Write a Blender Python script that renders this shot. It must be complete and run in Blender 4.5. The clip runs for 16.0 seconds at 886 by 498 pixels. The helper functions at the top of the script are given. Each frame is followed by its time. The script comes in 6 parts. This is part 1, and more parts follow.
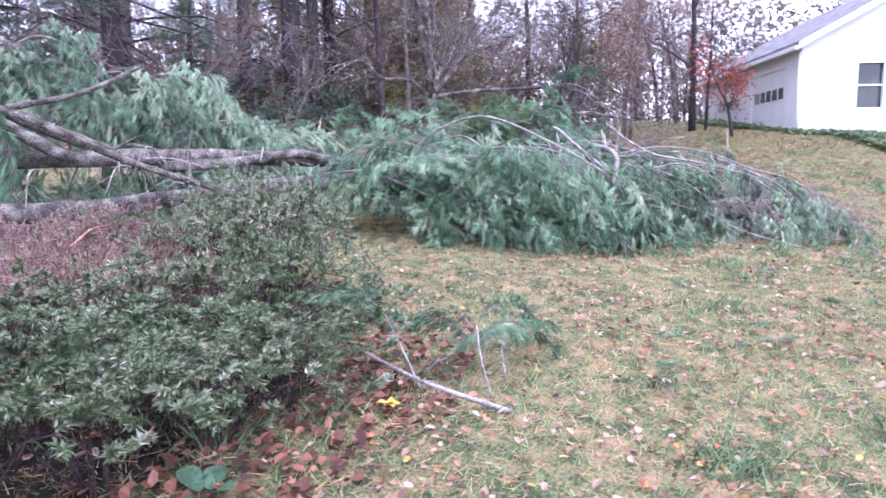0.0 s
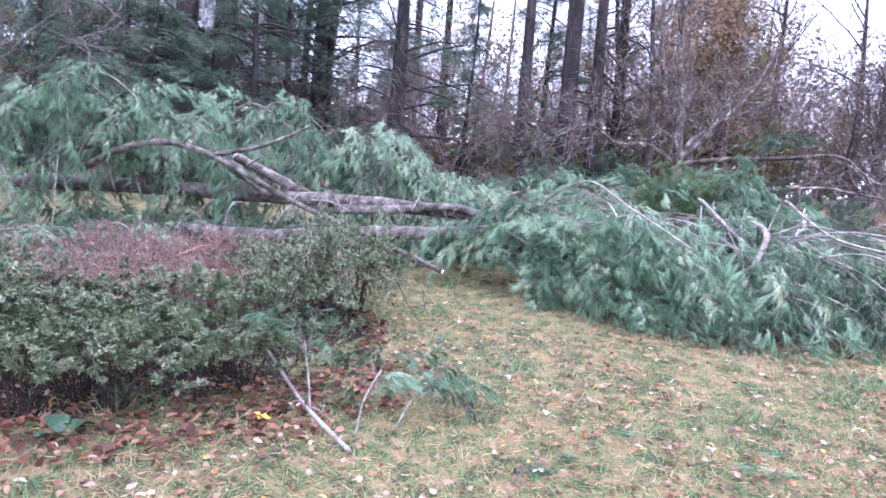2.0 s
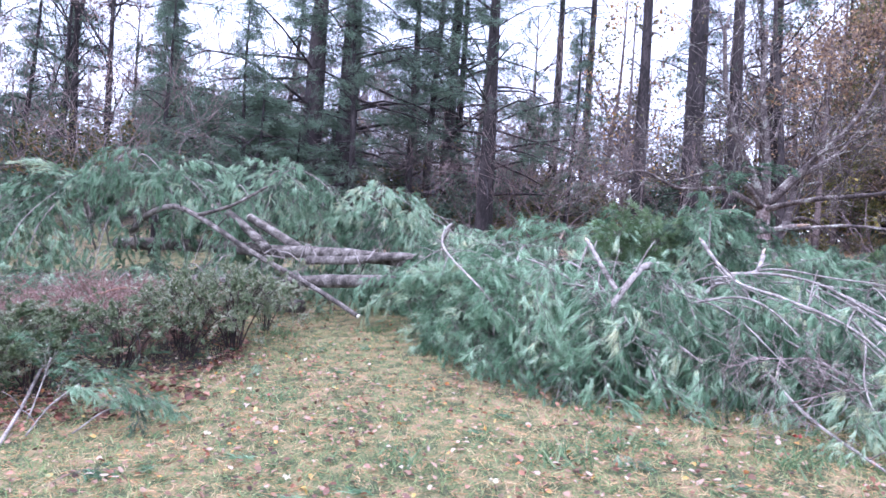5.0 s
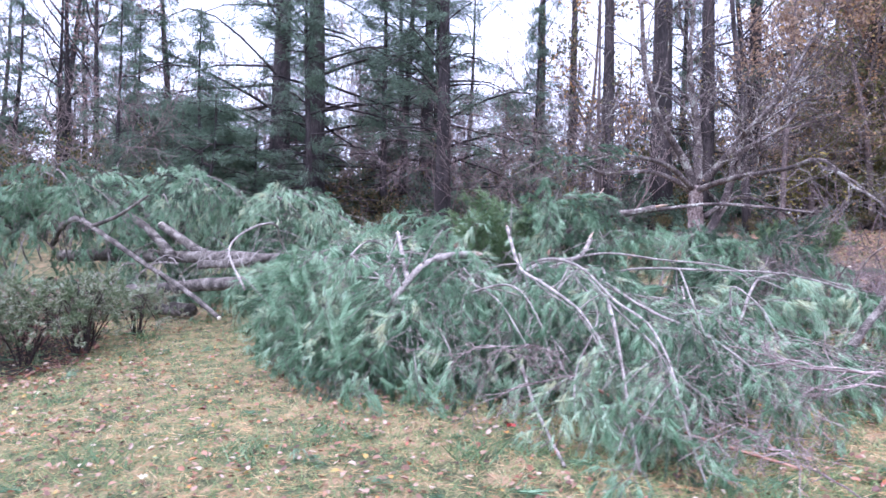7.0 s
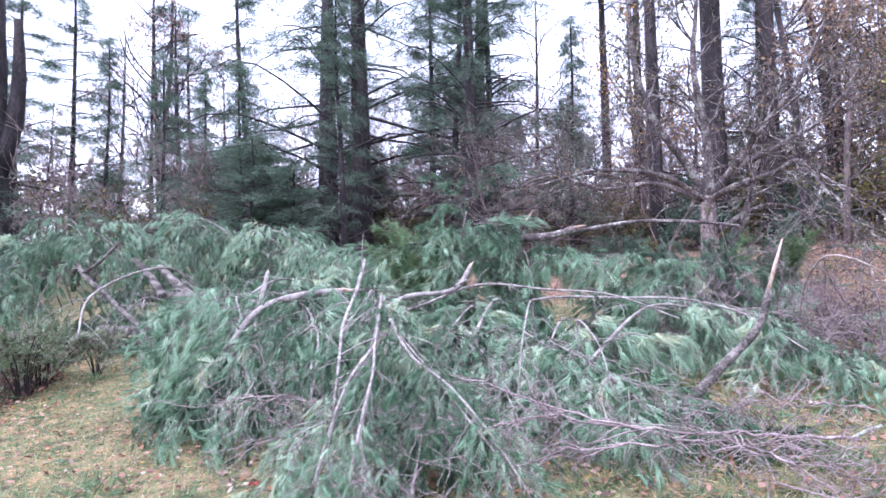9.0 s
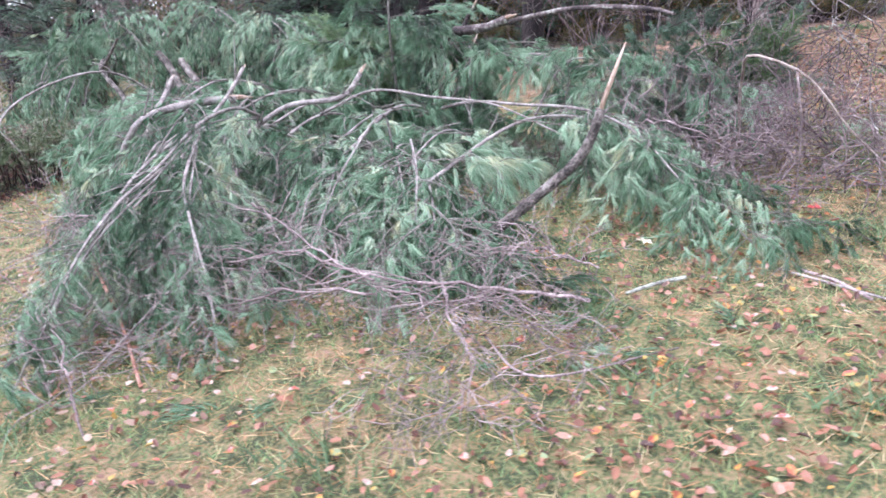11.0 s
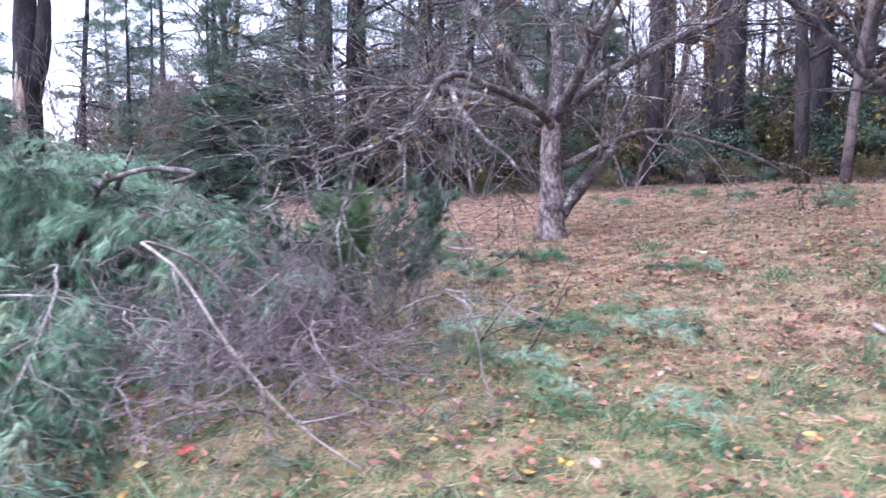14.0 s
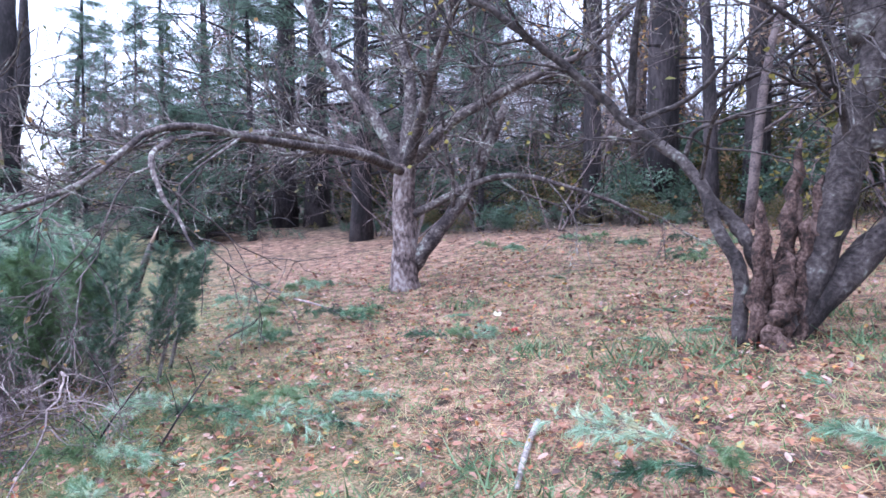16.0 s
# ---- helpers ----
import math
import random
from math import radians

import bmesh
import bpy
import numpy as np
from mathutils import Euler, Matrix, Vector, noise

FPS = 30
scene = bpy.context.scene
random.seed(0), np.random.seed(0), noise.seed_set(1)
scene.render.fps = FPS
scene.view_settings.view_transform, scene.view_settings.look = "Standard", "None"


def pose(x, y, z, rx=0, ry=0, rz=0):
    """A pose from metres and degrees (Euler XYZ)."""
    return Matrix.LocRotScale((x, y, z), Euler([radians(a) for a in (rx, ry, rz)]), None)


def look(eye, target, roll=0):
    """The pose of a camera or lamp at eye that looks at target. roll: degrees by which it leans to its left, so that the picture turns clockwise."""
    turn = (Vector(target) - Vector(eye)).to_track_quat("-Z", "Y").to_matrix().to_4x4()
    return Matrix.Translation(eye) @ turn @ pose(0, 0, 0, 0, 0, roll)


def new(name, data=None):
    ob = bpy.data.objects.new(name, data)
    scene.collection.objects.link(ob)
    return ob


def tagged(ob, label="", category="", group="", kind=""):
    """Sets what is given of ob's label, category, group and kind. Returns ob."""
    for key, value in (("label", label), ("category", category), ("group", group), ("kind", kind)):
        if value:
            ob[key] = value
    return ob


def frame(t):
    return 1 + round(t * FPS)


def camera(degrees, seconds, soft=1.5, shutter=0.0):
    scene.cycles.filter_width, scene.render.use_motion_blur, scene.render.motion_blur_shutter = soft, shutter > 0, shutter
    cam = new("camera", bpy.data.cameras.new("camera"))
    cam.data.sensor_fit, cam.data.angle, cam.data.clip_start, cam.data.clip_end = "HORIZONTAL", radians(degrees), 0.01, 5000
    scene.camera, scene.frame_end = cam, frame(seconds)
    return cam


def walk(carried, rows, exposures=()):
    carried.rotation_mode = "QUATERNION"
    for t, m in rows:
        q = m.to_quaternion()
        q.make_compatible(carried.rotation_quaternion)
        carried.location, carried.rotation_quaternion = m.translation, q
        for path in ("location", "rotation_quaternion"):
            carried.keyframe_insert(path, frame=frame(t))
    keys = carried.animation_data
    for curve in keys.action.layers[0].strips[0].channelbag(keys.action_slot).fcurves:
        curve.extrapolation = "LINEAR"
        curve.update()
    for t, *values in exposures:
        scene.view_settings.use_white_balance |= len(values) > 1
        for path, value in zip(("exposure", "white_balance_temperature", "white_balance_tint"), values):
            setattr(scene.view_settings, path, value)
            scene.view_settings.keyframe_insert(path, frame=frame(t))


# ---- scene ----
cam = camera(68.5, 16.0, soft=1.6, shutter=0.26)
PATH = [
    (0, (-9.736, -1.602, 1.158), (-8.509, -0.043, 0.907), -0.7),
    (0.5, (-9.245, -1.992, 1.19), (-8.238, -0.277, 0.981), 0.5),
    (1, (-8.709, -2.338, 1.219), (-7.982, -0.48, 1.082), -0.8),
    (1.5, (-8.162, -2.654, 1.226), (-7.596, -0.74, 1.103), 2.8),
    (2, (-7.53, -2.796, 1.206), (-7.21, -0.825, 1.106), 4.6),
    (2.5, (-6.844, -2.983, 1.201), (-6.666, -0.991, 1.159), 2.9),
    (3, (-6.191, -3.077, 1.19), (-6.143, -1.077, 1.182), 0.5),
    (3.2, (-5.971, -3.093, 1.195), (-5.966, -1.093, 1.191), 2.3),
    (5.3, (-3.326, -2.859, 1.274), (-3.762, -0.908, 1.324), 3.3),
    (5.5, (-3.137, -2.821, 1.259), (-3.59, -0.874, 1.304), 2.8),
    (6, (-2.511, -2.656, 1.3), (-3.023, -0.723, 1.348), -1.3),
    (6.5, (-1.84, -2.55, 1.348), (-2.33, -0.611, 1.372), 1.2),
    (7, (-1.262, -2.311, 1.362), (-1.822, -0.391, 1.392), 1.3),
    (7.5, (-0.66, -2.088, 1.404), (-1.122, -0.142, 1.428), 3.4),
    (8, (-0.08, -1.869, 1.405), (-0.643, 0.049, 1.462), 3.8),
    (8.2, (0.159, -1.724, 1.423), (-0.505, 0.162, 1.491), 2.7),
    (10.3, (2.118, -0.122, 1.64), (0.952, 1.503, 1.627), 0.8),
    (10.4, (2.189, -0.073, 1.658), (1.005, 1.534, 1.542), 0.5),
    (10.5, (2.262, 0.066, 1.672), (1.061, 1.647, 1.433), -1.0),
    (11, (2.692, 0.616, 1.704), (1.441, 2.072, 1.142), -2.1),
    (11.5, (3.12, 1.193, 1.696), (1.787, 2.64, 1.337), 0.3),
    (12, (3.55, 1.777, 1.703), (2.266, 3.284, 1.421), -1.3),
    (12.5, (3.836, 2.365, 1.72), (2.499, 3.838, 1.519), -2.7),
    (13, (4.118, 2.94, 1.758), (2.777, 4.407, 1.537), -1.6),
    (13.5, (4.489, 3.471, 1.837), (3.122, 4.912, 1.603), -3.4),
    (14, (4.829, 4.051, 1.914), (3.426, 5.466, 1.745), 0.5),
    (14.5, (5.212, 4.599, 1.986), (3.889, 6.088, 1.801), 1.4),
    (15, (5.468, 5.174, 2.055), (4.134, 6.655, 1.899), 3.5),
    (15.5, (5.789, 5.651, 2.113), (4.433, 7.119, 2.032), 2.7),
    (16, (6.09, 6.09, 2.167), (4.6, 7.421, 2.087), 0.5),
]
walk(cam, [(t, look(eye, target, roll)) for t, eye, target, roll in PATH],
     exposures=((0, 2.57, 5650, 32), (3.2, 2.60, 5560, 29), (6.0, 2.51, 5620, 28), (8.2, 2.52, 5740, 28), (10.4, 2.60, 5900, 26), (11.0, 2.49, 6100, 24), (11.8, 2.40, 5750, 27), (13.5, 2.58, 5650, 29), (14.2, 2.52, 5600, 25), (16, 2.53, 5380, 21)))


# ---- world, sun ----
world = bpy.data.worlds.new("overcast_sky")
scene.world = world
world.use_nodes = True
wn, wl = world.node_tree.nodes, world.node_tree.links
sky = wn.new("ShaderNodeTexSky")
sky.sky_type, sky.sun_disc = "NISHITA", False
sky.sun_elevation, sky.sun_rotation = radians(62), radians(200)
sky.air_density, sky.dust_density, sky.ozone_density = 1.0, 1.0, 1.5
pale = wn.new("ShaderNodeHueSaturation")
pale.inputs["Saturation"].default_value = 0.42
wl.new(sky.outputs[0], pale.inputs["Color"])
wl.new(pale.outputs[0], wn["Background"].inputs["Color"])
wn["Background"].inputs["Strength"].default_value = 0.118

sun = new("sun", bpy.data.lights.new("sun", "SUN"))
sun.data.energy, sun.data.angle, sun.data.color = 0.72, radians(60), (1.0, 0.97, 0.94)
sun.matrix_world = look((0, 0, 30), (0.5, 1.5, 14))


# ---- materials ----
def nodes_of(name):
    m = bpy.data.materials.new(name)
    m.use_nodes = True
    t = m.node_tree
    return m, t.nodes, t.links, t.nodes["Principled BSDF"]


def ramp_of(n, stops):
    r = n.new("ShaderNodeValToRGB")
    e = r.color_ramp.elements
    while len(e) < len(stops):
        e.new(0.5)
    for el, (p, c) in zip(e, stops):
        el.position, el.color = p, (*c, 1)
    return r


def surface(name, stops, scale=8.0, rough=0.85, bump=0.4, fine=60.0, stretch=(1, 1, 1), spread=0.0, coords="Object"):
    """Two scales of noise through a ramp, with fine relief; spread mixes in a random value for each object."""
    m, n, l, b = nodes_of(name)
    tc, mp = n.new("ShaderNodeTexCoord"), n.new("ShaderNodeMapping")
    mp.inputs["Scale"].default_value = stretch
    l.new(tc.outputs[coords], mp.inputs["Vector"])
    big, small = n.new("ShaderNodeTexNoise"), n.new("ShaderNodeTexNoise")
    for tex, s in ((big, scale), (small, fine)):
        tex.inputs["Scale"].default_value, tex.inputs["Detail"].default_value = s, 5
        l.new(mp.outputs[0], tex.inputs["Vector"])
    mix = n.new("ShaderNodeMix")
    mix.inputs[0].default_value = 0.45
    l.new(big.outputs["Fac"], mix.inputs[2])
    l.new(small.outputs["Fac"], mix.inputs[3])
    wide = n.new("ShaderNodeMapRange")
    wide.inputs["From Min"].default_value, wide.inputs["From Max"].default_value = 0.27, 0.73
    l.new(mix.outputs[0], wide.inputs["Value"])
    value = wide.outputs[0]
    if spread:
        info, add = n.new("ShaderNodeObjectInfo"), n.new("ShaderNodeMath")
        add.operation = "MULTIPLY_ADD"
        add.inputs[1].default_value = spread
        l.new(info.outputs["Random"], add.inputs[0])
        l.new(value, add.inputs[2])
        value = add.outputs[0]
    r = ramp_of(n, stops)
    l.new(value, r.inputs[0])
    l.new(r.outputs[0], b.inputs["Base Color"])
    b.inputs["Roughness"].default_value = rough
    if bump:
        bp = n.new("ShaderNodeBump")
        bp.inputs["Strength"].default_value, bp.inputs["Distance"].default_value = bump, 0.02
        l.new(small.outputs["Fac"], bp.inputs["Height"])
        l.new(bp.outputs[0], b.inputs["Normal"])
    return m


def flakes(name, stops, rough=0.6, through_light=0.25, scale=30.0, own=1.0, patch=0.3, each=0.0):
    """Leaves, needles and blades: each one has its own shade, with a noise over it and some light coming through."""
    m, n, l, b = nodes_of(name)
    geo, tc, tex = n.new("ShaderNodeNewGeometry"), n.new("ShaderNodeTexCoord"), n.new("ShaderNodeTexNoise")
    tex.inputs["Scale"].default_value = scale
    l.new(tc.outputs["Object"], tex.inputs["Vector"])
    add = n.new("ShaderNodeMath")
    add.operation = "MULTIPLY_ADD"
    add.inputs[1].default_value = patch
    sub = n.new("ShaderNodeMath")
    sub.operation = "SUBTRACT"
    sub.inputs[1].default_value = 0.5 * patch - 0.5 * (1 - own) + 0.5 * each
    mine = n.new("ShaderNodeMath")
    mine.operation = "MULTIPLY"
    mine.inputs[1].default_value = own
    l.new(tex.outputs["Fac"], add.inputs[0])
    l.new(geo.outputs["Random Per Island"], mine.inputs[0])
    info, whole = n.new("ShaderNodeObjectInfo"), n.new("ShaderNodeMath")
    whole.operation = "MULTIPLY_ADD"
    whole.inputs[1].default_value = each
    l.new(info.outputs["Random"], whole.inputs[0])
    l.new(mine.outputs[0], whole.inputs[2])
    l.new(whole.outputs[0], add.inputs[2])
    l.new(add.outputs[0], sub.inputs[0])
    r = ramp_of(n, stops)
    l.new(sub.outputs[0], r.inputs[0])
    l.new(r.outputs[0], b.inputs["Base Color"])
    b.inputs["Roughness"].default_value = rough
    tr, ms = n.new("ShaderNodeBsdfTranslucent"), n.new("ShaderNodeMixShader")
    ms.inputs[0].default_value = through_light
    l.new(r.outputs[0], tr.inputs["Color"])
    l.new(b.outputs[0], ms.inputs[1])
    l.new(tr.outputs[0], ms.inputs[2])
    l.new(ms.outputs[0], n["Material Output"].inputs["Surface"])
    return m


PINE_BARK = surface("pine_bark", [(0.3, (0.028, 0.024, 0.022)), (0.48, (0.095, 0.082, 0.074)), (0.62, (0.165, 0.147, 0.132)), (0.75, (0.28, 0.26, 0.24))], 8, 0.9, 1.0, 60)
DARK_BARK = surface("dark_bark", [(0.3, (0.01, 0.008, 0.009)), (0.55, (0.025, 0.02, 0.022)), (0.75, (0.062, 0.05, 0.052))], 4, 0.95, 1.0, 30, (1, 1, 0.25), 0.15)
LICHEN_BARK = surface("lichen_bark", [(0.3, (0.035, 0.027, 0.028)), (0.5, (0.098, 0.078, 0.076)), (0.62, (0.165, 0.138, 0.13)), (0.76, (0.34, 0.35, 0.31))], 5, 0.95, 0.9, 34)
STEM_BARK = surface("stem_bark", [(0.3, (0.06, 0.055, 0.045)), (0.5, (0.13, 0.12, 0.10)), (0.75, (0.24, 0.22, 0.2))], 9, 0.75, 0.2, 60)
TWIG_BARK = surface("twig_bark", [(0.3, (0.12, 0.09, 0.09)), (0.55, (0.27, 0.215, 0.21)), (0.75, (0.43, 0.365, 0.35))], 6, 0.85, 0.3, 60)
PURPLE_TWIG = surface("purple_twig", [(0.3, (0.06, 0.04, 0.045)), (0.5, (0.16, 0.12, 0.125)), (0.62, (0.2, 0.155, 0.158)), (0.78, (0.36, 0.3, 0.29))], 4, 0.8, 0.3, 40, spread=0.15)
BOUGH_BARK = surface("bough_bark", [(0.3, (0.12, 0.102, 0.096)), (0.5, (0.245, 0.22, 0.205)), (0.75, (0.4, 0.37, 0.345))], 9, 0.75, 0.35, 60)
OLD_BARK = surface("old_bark", [(0.3, (0.018, 0.014, 0.014)), (0.5, (0.05, 0.039, 0.038)), (0.7, (0.10, 0.083, 0.08)), (0.85, (0.22, 0.23, 0.2))], 5, 0.95, 1.0, 34)
LICHEN_CRUST = surface("lichen_crust", [(0.3, (0.14, 0.14, 0.12)), (0.5, (0.3, 0.32, 0.27)), (0.7, (0.46, 0.49, 0.42))], 12, 0.95, 0.6, 60)
FRESH_WOOD = surface("fresh_wood", [(0.3, (0.36, 0.23, 0.17)), (0.5, (0.56, 0.43, 0.34)), (0.7, (0.7, 0.6, 0.53))], 9, 0.7, 0.6, 70, (1, 1, 0.2))
CUT_WOOD = surface("cut_wood", [(0.3, (0.78, 0.7, 0.58)), (0.6, (0.86, 0.81, 0.72))], 14, 0.7, 0.3, 80)
NEEDLES = flakes("pine_needles", [(0.0, (0.012, 0.032, 0.016)), (0.3, (0.055, 0.13, 0.066)), (0.55, (0.165, 0.305, 0.18)), (0.8, (0.33, 0.485, 0.335)), (0.97, (0.45, 0.575, 0.43)), (1.0, (0.47, 0.5, 0.31))], 0.5, 0.2, 3.0, 0.4, 1.1, 0.8)
GREEN_NEEDLES = flakes("green_needles", [(0.0, (0.04, 0.085, 0.035)), (0.4, (0.11, 0.19, 0.08)), (0.8, (0.2, 0.3, 0.15)), (1.0, (0.27, 0.37, 0.22))], 0.5, 0.2, 3.2, 0.45, 1.2, 0.3)
FAR_NEEDLES = flakes("crown_needles", [(0.0, (0.03, 0.052, 0.038)), (0.4, (0.075, 0.125, 0.085)), (0.8, (0.14, 0.215, 0.15)), (1.0, (0.21, 0.3, 0.21))], 0.6, 0.3, 0.7, 0.6, 1.0)
SHRUB_LEAF = flakes("shrub_leaf", [(0.0, (0.03, 0.05, 0.022)), (0.35, (0.09, 0.135, 0.06)), (0.62, (0.19, 0.23, 0.13)), (0.82, (0.4, 0.42, 0.34)), (0.9, (0.3, 0.17, 0.12)), (1.0, (0.2, 0.1, 0.08))], 0.4, 0.15, 5.0, 0.55, 1.1, 0.3)
RED_SHRUB = flakes("red_shrub_leaf", [(0.0, (0.08, 0.04, 0.035)), (0.4, (0.2, 0.115, 0.10)), (0.7, (0.34, 0.22, 0.2)), (0.85, (0.46, 0.36, 0.33)), (1.0, (0.2, 0.22, 0.12))], 0.6, 0.2, 5.0, 0.8, 0.7)
ORANGE_LEAF = flakes("orange_leaf", [(0.0, (0.14, 0.075, 0.045)), (0.5, (0.27, 0.15, 0.08)), (1.0, (0.4, 0.25, 0.12))], 0.7, 0.4)
OLIVE_LEAF = flakes("olive_leaf", [(0.0, (0.04, 0.05, 0.022)), (0.4, (0.10, 0.11, 0.05)), (0.75, (0.17, 0.15, 0.07)), (0.9, (0.28, 0.17, 0.08)), (1.0, (0.36, 0.24, 0.1))], 0.75, 0.4)
BED_LEAF = flakes("bed_leaf", [(0.0, (0.04, 0.016, 0.012)), (0.5, (0.12, 0.045, 0.03)), (0.85, (0.24, 0.095, 0.062)), (1.0, (0.36, 0.2, 0.14))], 0.7, 0.2)
YELLOW_LEAF = flakes("yellow_green_leaf", [(0.0, (0.10, 0.11, 0.025)), (0.5, (0.25, 0.22, 0.06)), (1.0, (0.45, 0.36, 0.10))], 0.7, 0.4)
RED_LEAF = flakes("red_leaf", [(0.0, (0.22, 0.05, 0.035)), (0.6, (0.36, 0.09, 0.06)), (1.0, (0.45, 0.17, 0.11))], 0.7, 0.35)
UNDERGROWTH = flakes("undergrowth_leaf", [(0.0, (0.03, 0.045, 0.015)), (0.5, (0.10, 0.11, 0.04)), (0.8, (0.20, 0.15, 0.07)), (1.0, (0.30, 0.17, 0.08))], 0.8, 0.3)
GRASS = flakes("grass_blade", [(0.0, (0.06, 0.135, 0.06)), (0.35, (0.165, 0.285, 0.12)), (0.6, (0.29, 0.385, 0.165)), (0.8, (0.47, 0.43, 0.24)), (1.0, (0.62, 0.46, 0.3))], 0.7, 0.3, 2.2, 0.75, 1.3)
STRAW = flakes("dry_needle", [(0.0, (0.26, 0.12, 0.055)), (0.5, (0.5, 0.28, 0.13)), (1.0, (0.66, 0.47, 0.27))], 0.7, 0.2)
LITTER = flakes("leaf_litter", [(0.05, (0.06, 0.028, 0.024)), (0.25, (0.14, 0.06, 0.042)), (0.42, (0.25, 0.11, 0.065)), (0.6, (0.33, 0.155, 0.10)), (0.74, (0.38, 0.22, 0.165)), (0.81, (0.46, 0.38, 0.33)), (0.86, (0.34, 0.06, 0.05)), (0.94, (0.48, 0.3, 0.07)), (0.99, (0.22, 0.28, 0.14))], 0.5, 0.12)


PALE_LITTER = flakes("pale_litter", [(0.0, (0.14, 0.075, 0.05)), (0.4, (0.27, 0.16, 0.115)), (0.85, (0.38, 0.27, 0.21)), (1.0, (0.52, 0.43, 0.36))], 0.6, 0.15)


def ground_material():
    m, n, l, b = nodes_of("lawn_soil")
    geo = n.new("ShaderNodeNewGeometry")
    sep = n.new("ShaderNodeSeparateXYZ")
    l.new(geo.outputs["Position"], sep.inputs[0])
    tex = []
    for s in (0.55, 6.0, 55.0):
        t = n.new("ShaderNodeTexNoise")
        t.inputs["Scale"].default_value, t.inputs["Detail"].default_value = s, 6
        l.new(geo.outputs["Position"], t.inputs["Vector"])
        tex.append(t)
    grass = ramp_of(n, [(0.25, (0.04, 0.055, 0.024)), (0.47, (0.115, 0.135, 0.055)), (0.65, (0.19, 0.165, 0.08)), (0.85, (0.28, 0.185, 0.11))])
    litter = ramp_of(n, [(0.28, (0.055, 0.035, 0.025)), (0.48, (0.165, 0.092, 0.06)), (0.65, (0.28, 0.16, 0.105)), (0.8, (0.37, 0.25, 0.18))])
    mix = n.new("ShaderNodeMix")
    mix.inputs[0].default_value = 0.5
    l.new(tex[1].outputs["Fac"], mix.inputs[2])
    l.new(tex[2].outputs["Fac"], mix.inputs[3])
    wide = n.new("ShaderNodeMapRange")
    wide.inputs["From Min"].default_value, wide.inputs["From Max"].default_value = 0.36, 0.64
    l.new(mix.outputs[0], wide.inputs["Value"])
    for r in (grass, litter):
        l.new(wide.outputs[0], r.inputs[0])
    # fallen leaves lie under the fruit trees and the wood's edge
    far = n.new("ShaderNodeMapRange")
    far.inputs["From Min"].default_value, far.inputs["From Max"].default_value = 8.0, 10.2
    skew = n.new("ShaderNodeMath")
    skew.operation = "MULTIPLY_ADD"
    skew.inputs[1].default_value = 0.32
    l.new(sep.outputs["X"], skew.inputs[0])
    l.new(sep.outputs["Y"], skew.inputs[2])
    l.new(skew.outputs[0], far.inputs["Value"])
    shift = n.new("ShaderNodeMath")
    shift.operation = "MULTIPLY_ADD"
    shift.inputs[1].default_value = 1.6
    l.new(tex[0].outputs["Fac"], shift.inputs[0])
    low = n.new("ShaderNodeMath")
    low.operation = "SUBTRACT"
    low.use_clamp = True
    low.inputs[1].default_value = 0.8
    l.new(far.outputs[0], shift.inputs[2])
    l.new(shift.outputs[0], low.inputs[0])
    stop = n.new("ShaderNodeMapRange")
    stop.inputs["From Min"].default_value, stop.inputs["From Max"].default_value = 9.0, 6.5
    l.new(sep.outputs["X"], stop.inputs["Value"])
    both = n.new("ShaderNodeMath")
    both.operation = "MULTIPLY"
    l.new(low.outputs[0], both.inputs[0])
    l.new(stop.outputs[0], both.inputs[1])
    col = n.new("ShaderNodeMix")
    col.data_type = "RGBA"
    l.new(both.outputs[0], col.inputs[0])
    l.new(grass.outputs[0], col.inputs[6])
    l.new(litter.outputs[0], col.inputs[7])
    # the wood's floor: dark leaf mould beyond the lawn
    edge = n.new("ShaderNodeMapRange")
    edge.inputs["From Min"].default_value, edge.inputs["From Max"].default_value = 17.2, 19.5
    reach = n.new("ShaderNodeMath")
    reach.operation = "MULTIPLY_ADD"
    reach.inputs[1].default_value = -0.12
    l.new(sep.outputs["X"], reach.inputs[0])
    l.new(sep.outputs["Y"], reach.inputs[2])
    rough_edge = n.new("ShaderNodeMath")
    rough_edge.operation = "MULTIPLY_ADD"
    rough_edge.inputs[1].default_value = 4.0
    l.new(tex[0].outputs["Fac"], rough_edge.inputs[0])
    l.new(reach.outputs[0], rough_edge.inputs[2])
    l.new(rough_edge.outputs[0], edge.inputs["Value"])
    mould = ramp_of(n, [(0.3, (0.025, 0.022, 0.016)), (0.5, (0.07, 0.055, 0.04)), (0.65, (0.10, 0.085, 0.05)), (0.75, (0.15, 0.11, 0.08))])
    l.new(wide.outputs[0], mould.inputs[0])
    whole = n.new("ShaderNodeMix")
    whole.data_type = "RGBA"
    l.new(edge.outputs[0], whole.inputs[0])
    l.new(col.outputs[2], whole.inputs[6])
    l.new(mould.outputs[0], whole.inputs[7])
    l.new(whole.outputs[2], b.inputs["Base Color"])
    b.inputs["Roughness"].default_value = 0.95
    bp = n.new("ShaderNodeBump")
    bp.inputs["Strength"].default_value, bp.inputs["Distance"].default_value = 0.8, 0.03
    l.new(tex[2].outputs["Fac"], bp.inputs["Height"])
    l.new(bp.outputs[0], b.inputs["Normal"])
    return m


# ---- building tools ----
rng = np.random.default_rng(7)


def smooth(a, b, v):
    k = np.clip((np.asarray(v, float) - a) / (b - a), 0, 1)
    return k * k * (3 - 2 * k)


